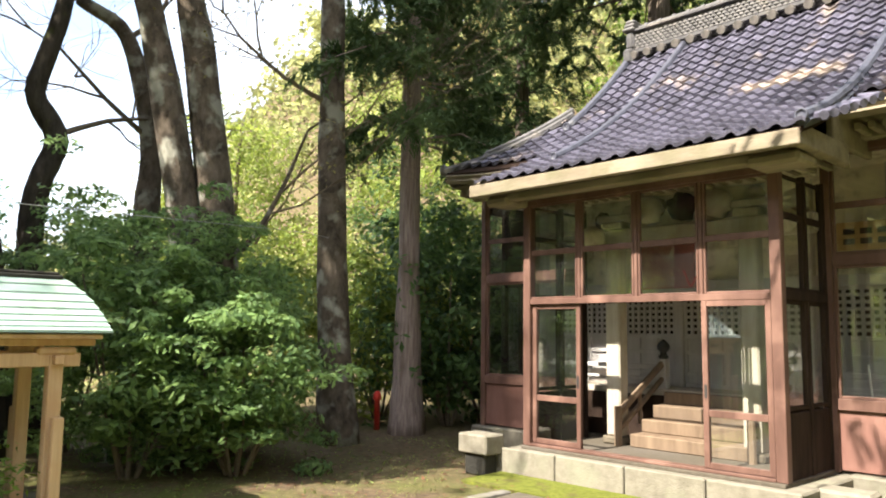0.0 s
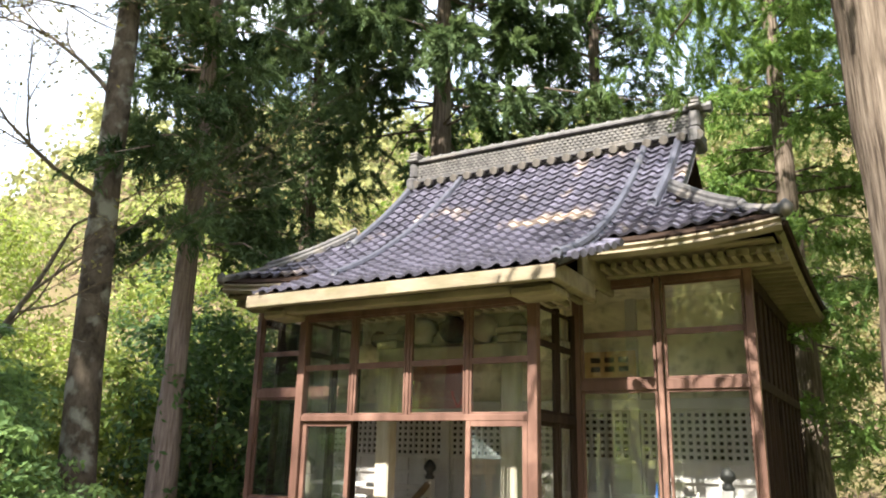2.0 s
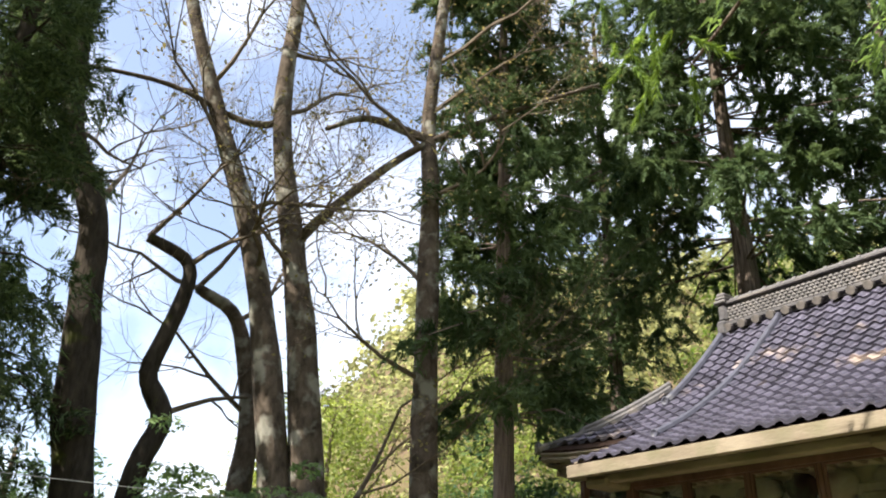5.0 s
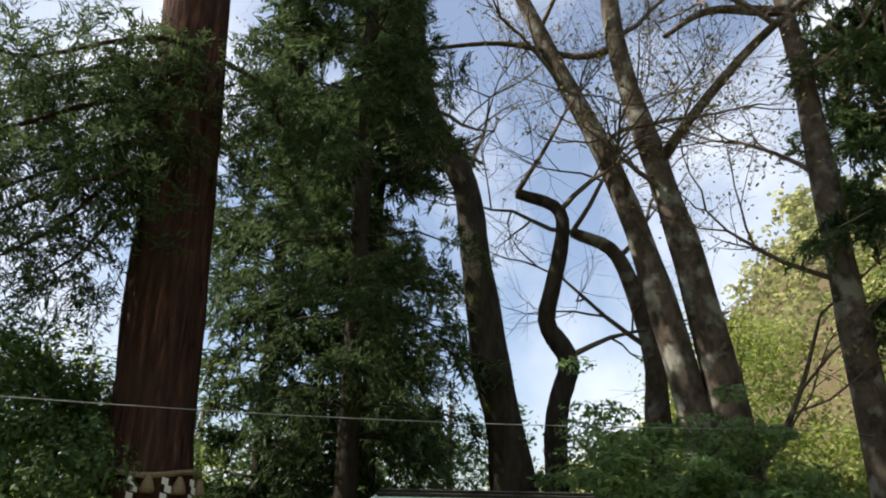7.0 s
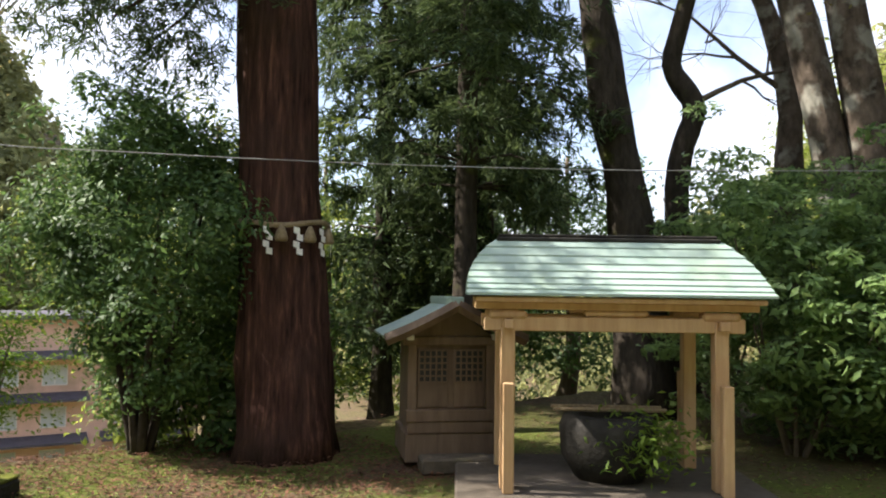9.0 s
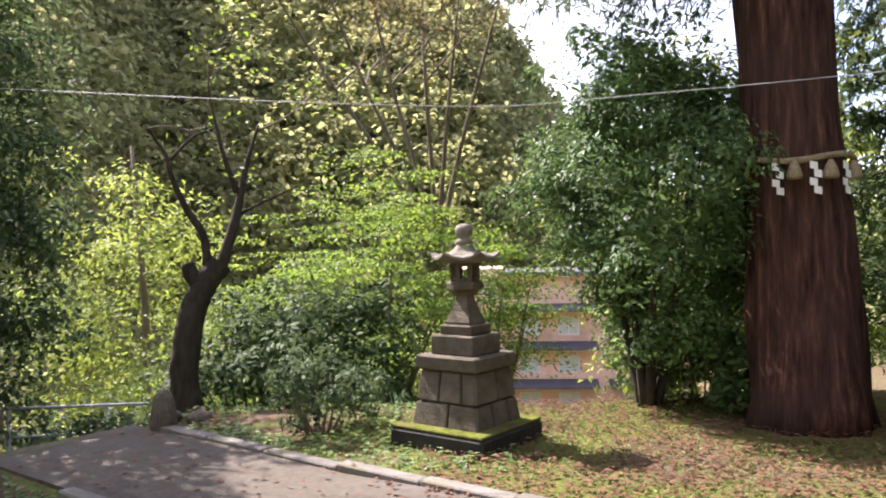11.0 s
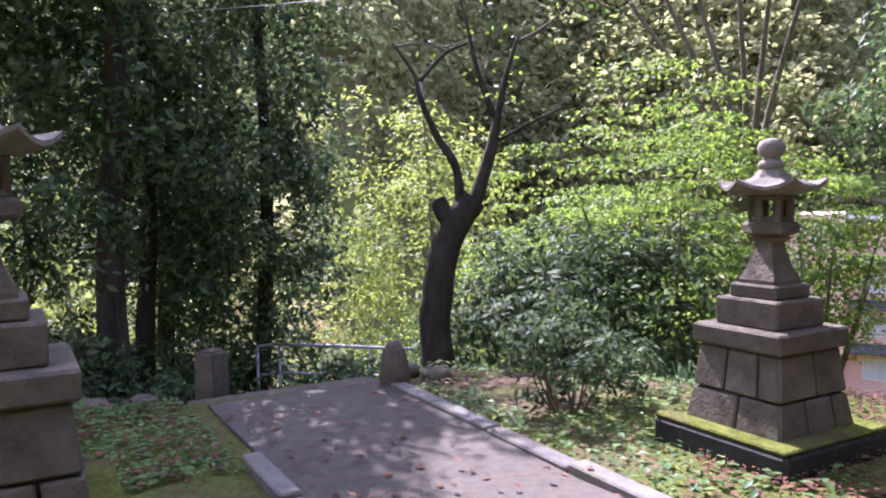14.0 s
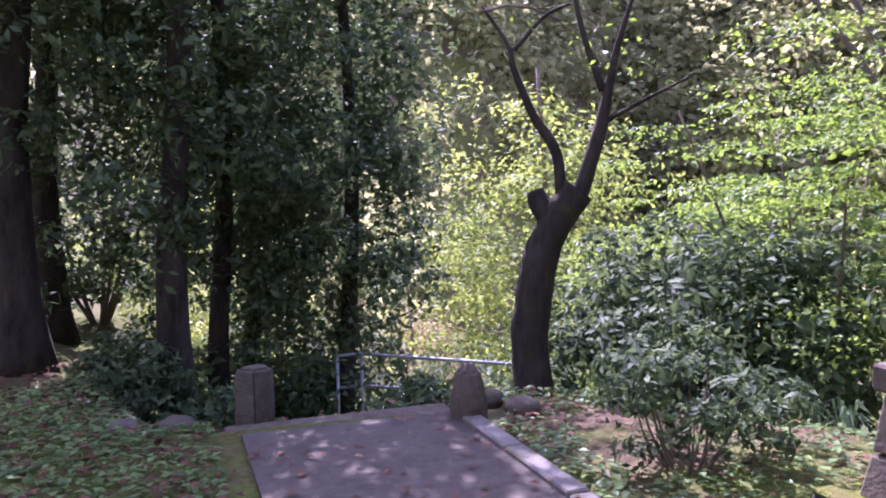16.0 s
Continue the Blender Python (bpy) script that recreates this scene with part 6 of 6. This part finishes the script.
# ---- things by the path ----
def build_small_things():
    # rope and paper on the sacred cedar
    rope = empty("sacred_rope", pose(-8.37, 4.23, 2.42), "straw rope with white zigzag paper streamers on the cedar", "rope")
    ring = [(0.50 * math.cos(w), 0.50 * math.sin(w), 0.03 * math.sin(3 * w)) for w in np.linspace(0, 2 * math.pi, 33)]
    part("rope", mesh_of("rope", *tube_data(ring, [0.028] * 33, 8, 0.3), M_rope), rope)
    for k in range(1, 5):
        w = math.radians(-78 + k * 34)
        zig = []
        for i, (dx, dz) in enumerate(((0, 0), (0.05, -0.1), (0.0, -0.2), (0.05, -0.3))):
            v = [(dx - 0.045, 0.004 * i, dz), (dx + 0.045, 0.004 * i, dz - 0.02), (dx + 0.045, 0.004 * i, dz - 0.11), (dx - 0.045, 0.004 * i, dz - 0.09)]
            v += [(a, b + 0.003, c) for a, b, c in v]
            zig.append((v, [(0, 1, 2, 3), (7, 6, 5, 4), (0, 4, 5, 1), (1, 5, 6, 2), (2, 6, 7, 3), (3, 7, 4, 0)]))
        part("paper_streamer", mesh_of("paper_streamer", *join(*zig), M_white), rope, "", pose(0.54 * math.cos(w), 0.54 * math.sin(w), -0.04, 0, 0, math.degrees(w) + 90) @ Matrix.Scale(0.74, 4))
        if k < 4:
            w2 = w + math.radians(17)
            part("straw_tassel", lathe("straw_tassel", [(0.02, 0), (0.05, -0.06), (0.075, -0.14), (0.06, -0.17)], M_rope, 9), rope, "", pose(0.53 * math.cos(w2), 0.53 * math.sin(w2), -0.03))
    # marker stones at the head of the steps
    for p, h, w, lab in (((-8.22, -3.46), 0.52, 0.15, "upright squared stone post at the head of the steps"), ((-8.95, -2.03), 0.45, 0.125, "leaning pointed marker stone by the path end")):
        z = height(*p) - 0.05
        low = h < 0.5
        prof = [(w, 0), (w * 1.05, h * 0.4), (w * 1.0, h * 0.9), (w * 0.9, h), (w * 0.3, h * 1.03)] if not low else [(w * 1.1, 0), (w * 1.15, h * 0.35), (w * 1.0, h * 0.7), (w * 0.72, h * 0.95), (w * 0.2, h * 1.1)]
        me = lathe("marker_stone", prof, M_stone, 4 if not low else 7, False, 0.5)
        bm = bmesh.new()
        bm.from_mesh(me)
        bmesh.ops.bevel(bm, geom=bm.edges[:], offset=0.018, segments=2, affect="EDGES")
        for v in bm.verts:
            v.co += Vector((noise.noise(v.co * 9), noise.noise(v.co * 9 + Vector((5, 0, 0))), noise.noise(v.co * 9 + Vector((0, 5, 0))))) * 0.012
        bm.to_mesh(me)
        bm.free()
        ob = new("marker_stone", me)
        ob.matrix_basis = pose(*p, z, 0, 8 if low else 0, 20)
        tagged(ob, lab, "stone")
    for x, y, r in ((-7.9, -3.95, 0.14), (-7.6, -4.15, 0.1), (-9.25, -1.75, 0.12), (-9.4, -2.1, 0.1)):
        me = lathe("rock", [(r * 0.8, -0.05), (r * 1.2, r * 0.3), (r, r * 0.8), (r * 0.3, r * 1.1)], M_stone, 8)
        ob = new("rock", me)
        ob.matrix_basis = pose(x, y, height(x, y), 8, 5, x * 90)
        tagged(ob, "small grey rock beside the path end", "rock")
    # steps going down
    st = tagged(new("stone_stairs"), "stone steps leading down from the path", "stairs", kind="structure")
    for k in range(9):
        n1 = -14.9 - k * 0.32
        c = sh(-1.67, n1 - 0.18)
        part("stair_step", boxes("stair_step", [(-0.85, 0.85, -0.18, 0.18, -0.3, 0)], M_stone, 0.015), st, m=pose(c.x, c.y, -0.16 - k * 0.17, 0, 0, -38.7))
    # pipe rail
    rl = empty("handrail", pose(0, 0, 0), "thin galvanised pipe handrail beside the steps", "rail")
    top = [(-11.05, -5.0, -0.36), (-11.29, -4.83, -0.36), (-11.9, -3.8, -0.46), (-12.5, -2.76, -0.56)]
    part("top_rail", mesh_of("top_rail", *tube_data(top, [0.022] * 4, 8), M_steel, True), rl)
    part("mid_rail", mesh_of("mid_rail", *tube_data([(x, y, z - 0.38) for x, y, z in top], [0.018] * 4, 8), M_steel, True), rl)
    for x, y, z in top:
        part("rail_post", mesh_of("rail_post", *tube_data([(x, y, -2.4), (x, y, z)], [0.02, 0.02], 8), M_steel, True), rl)
    # overhead cable
    cb = new("overhead_cable", mesh_of("overhead_cable", *tube_data(smooth_path([(-9.6, -6.0, 3.6), (-7.81, 0.34, 2.91), (-7.1, 2.4, 2.84), (-5.48, 5.77, 2.88), (-3.6, 10.0, 3.1), (-3.42, 11.7, 3.2)]), [0.0045] * 26, 5), M_wire))
    tagged(cb, "thin grey cable slung between the trees", "cable")
    # low stone water block at the porch corner
    bs = empty("stone_block", SH @ pose(-3.55, -0.45, 0), "squared stone basin block on a low foot", "basin")
    part("block", boxes("block", [(-0.24, 0.24, -0.17, 0.17, 0.26, 0.5)], M_stonepale, 0.02), bs)
    part("foot", boxes("foot", [(-0.17, 0.17, -0.12, 0.12, 0.0, 0.26)], M_darkstone, 0.02), bs)
    b2 = new("kerb_block", boxes("kerb_block", [(-0.27, 0.27, -0.16, 0.16, -0.05, 0.3)], M_stonepale, 0.03))
    b2.matrix_basis = SH @ pose(0.42, 0.35, 0.02, 0, 0, 3)
    tagged(b2, "mossy squared stone block at the porch corner", "stone")
    # red post in the undergrowth
    fp = new("hydrant_post", lathe("hydrant_post", [(0.05, 0), (0.05, 0.5), (0.07, 0.52), (0.07, 0.6), (0.03, 0.66)], M_bright))
    fp.matrix_basis = pose(-2.95, 13.3, 0.05)
    tagged(fp, "small red marker post under the trees", "post")

    # strap-leaved plants beyond the low shrub
    for x, y in ((-10.81, -1.97), (-10.55, -0.03), (-10.79, 0.28), (-10.72, -0.33), (-11.12, 0.04), (-11.76, -0.83)):
        plant = empty("strap_leaved_plant", pose(x, y, height(x, y)), "clump of arching strap-shaped green leaves on the ground", "plant")
        blades = []
        for k in range(26):
            w, reach, tall = rng.uniform(0, 2 * math.pi), rng.uniform(0.12, 0.34), rng.uniform(0.22, 0.42)
            mid = (math.cos(w) * reach * 0.4, math.sin(w) * reach * 0.4, tall)
            end = (math.cos(w) * reach, math.sin(w) * reach, tall * rng.uniform(0.5, 0.85))
            sx, sy = -math.sin(w) * 0.014, math.cos(w) * 0.014
            blades.append(([(-sx, -sy, -0.02), (sx, sy, -0.02), (mid[0] + sx, mid[1] + sy, mid[2]), (mid[0] - sx, mid[1] - sy, mid[2]), end], [(0, 1, 2, 3), (3, 2, 4)]))
        tagged(part("leaves", mesh_of("leaves", *join(*blades), L_strap), plant), kind="stuff")


build_small_things()


# ---- building below the slope ----
def build_house():
    hs = empty("apartment_building", pose(-56, 6.5, -11.2, 0, 0, 84), "pinkish apartment building with slate window canopies below the slope", "building")
    # local x along its face, -y towards the shrine
    part("wall", boxes("wall", [(0, 22, 0, 10, 0, 10.8)], M_wall, 0.03), hs, "pinkish rendered wall")
    part("stair_tower", boxes("stair_tower", [(-3.4, -0.01, -1.2, 6, 0, 11.4)], M_wall, 0.03), hs, "pinkish stair tower")
    for k, z in enumerate((3.05, 5.75, 8.45)):
        for x in (0.2, 7.4, 14.6):
            v = [(x, 0, z + 0.35), (x + 6.4, 0, z + 0.35), (x + 6.4, -1.3, z), (x, -1.3, z), (x, 0, z), (x + 6.4, 0, z), (x + 6.4, -1.3, z - 0.16), (x, -1.3, z - 0.16)]
            part("canopy", mesh_of("canopy", v, [(0, 3, 2, 1), (4, 5, 6, 7), (3, 7, 6, 2), (0, 4, 7, 3), (1, 2, 6, 5)], M_band), hs, "slate-coloured canopy over the windows")
            for off in (1.6, 4.4):
                a, w, b, c = x + off - 0.75, 0.06, z - 1.85, z - 0.65
                win = part("window", boxes("window", [(a, a + 1.5, -0.08, 0.02, b - w, b), (a, a + 1.5, -0.08, 0.02, c, c + w), (a, a + w, -0.08, 0.02, b, c), (a + 1.5 - w, a + 1.5, -0.08, 0.02, b, c), (a + 0.72, a + 0.78, -0.07, 0.02, b, c)], M_sash, 0), hs)
                part("pane", boxes("pane", [(a + w, a + 1.5 - w, -0.03, -0.01, b, c)], M_farglass, 0), win)
    part("roof", boxes("roof", [(-0.5, 22.5, -0.7, 10.5, 10.8, 11.1)], M_band, 0.03), hs)
    zig = []
    for k in range(4):
        zig.append(tube_data([(-3.2, -1.5, k * 2.7), (-1.0, -1.5, k * 2.7 + 1.35)], [0.09, 0.09], 5))
        zig.append(tube_data([(-1.0, -1.5, k * 2.7 + 1.35), (-3.2, -1.5, k * 2.7 + 2.7)], [0.09, 0.09], 5))
    part("outside_stair", mesh_of("outside_stair", *join(*zig), M_sash), hs, "white zigzag outside stair")


build_house()


# ---- ground cover ----
def build_cover():
    g = np.random.default_rng(21)

    def scatter(n, cx, cy, sx, sy, size, mat, name, label, lift_z=0.015, up=0.9, aspect=0.6, keep=None):
        x, y = g.uniform(cx - sx, cx + sx, n), g.uniform(cy - sy, cy + sy, n)
        pts = [(a, b, height(a, b) + lift_z * g.uniform(0.5, 2.0)) for a, b in zip(x, y) if keep is None or keep(a, b)]
        ob = new(name, leaf_mesh(name, np.array(pts), size, mat, g, aspect, up))
        tagged(ob, label, "leaves" if mat == L_litter else "grass", kind="stuff")

    def off_path(a, b):
        u = (a - 2.22) * 0.7804 + (b - 7.88) * -0.6252
        return not -2.6 < u < -0.75 and noise.noise(Vector((a * 0.7, b * 0.7, 3))) > -0.25

    scatter(26000, -6.5, -1.0, 5.5, 5.0, 0.06, L_grass, "grass", "short patchy grass and moss", 0.02, 0.35, 0.22, off_path)
    scatter(9000, -2.0, 7.5, 6.0, 5.0, 0.055, L_grass, "grass", "short patchy grass and moss", 0.02, 0.35, 0.22, off_path)
    scatter(9000, -6.5, -2.2, 4.5, 3.6, 0.075, L_bush, "ground_ivy", "low broad-leaved ground cover beside the path", 0.03, 0.85, 0.6, off_path)
    scatter(6500, -6.6, -3.2, 2.4, 2.6, 0.07, L_bush, "ground_ivy", "low broad-leaved ground cover beside the steps", 0.03, 0.8, 0.6, off_path)
    scatter(3200, -7.2, -3.9, 2.6, 2.6, 0.075, L_litter, "leaf_litter", "brown fallen leaves beside the steps", 0.03, 0.85, 0.6, off_path)
    scatter(7000, -6.0, 3.0, 6.0, 9.0, 0.055, L_litter, "leaf_litter", "brown fallen leaves", 0.02, 0.95, 0.6)
    scatter(9000, -8.3, 3.0, 2.2, 2.4, 0.055, L_litter, "leaf_litter", "reddish brown litter under the cedar", 0.025, 0.9, 0.5)
    scatter(260, -7.5, -1.0, 2.2, 3.0, 0.07, L_litter, "leaf_litter", "fallen leaves on the path", 0.05, 0.97, 0.7)


build_cover()
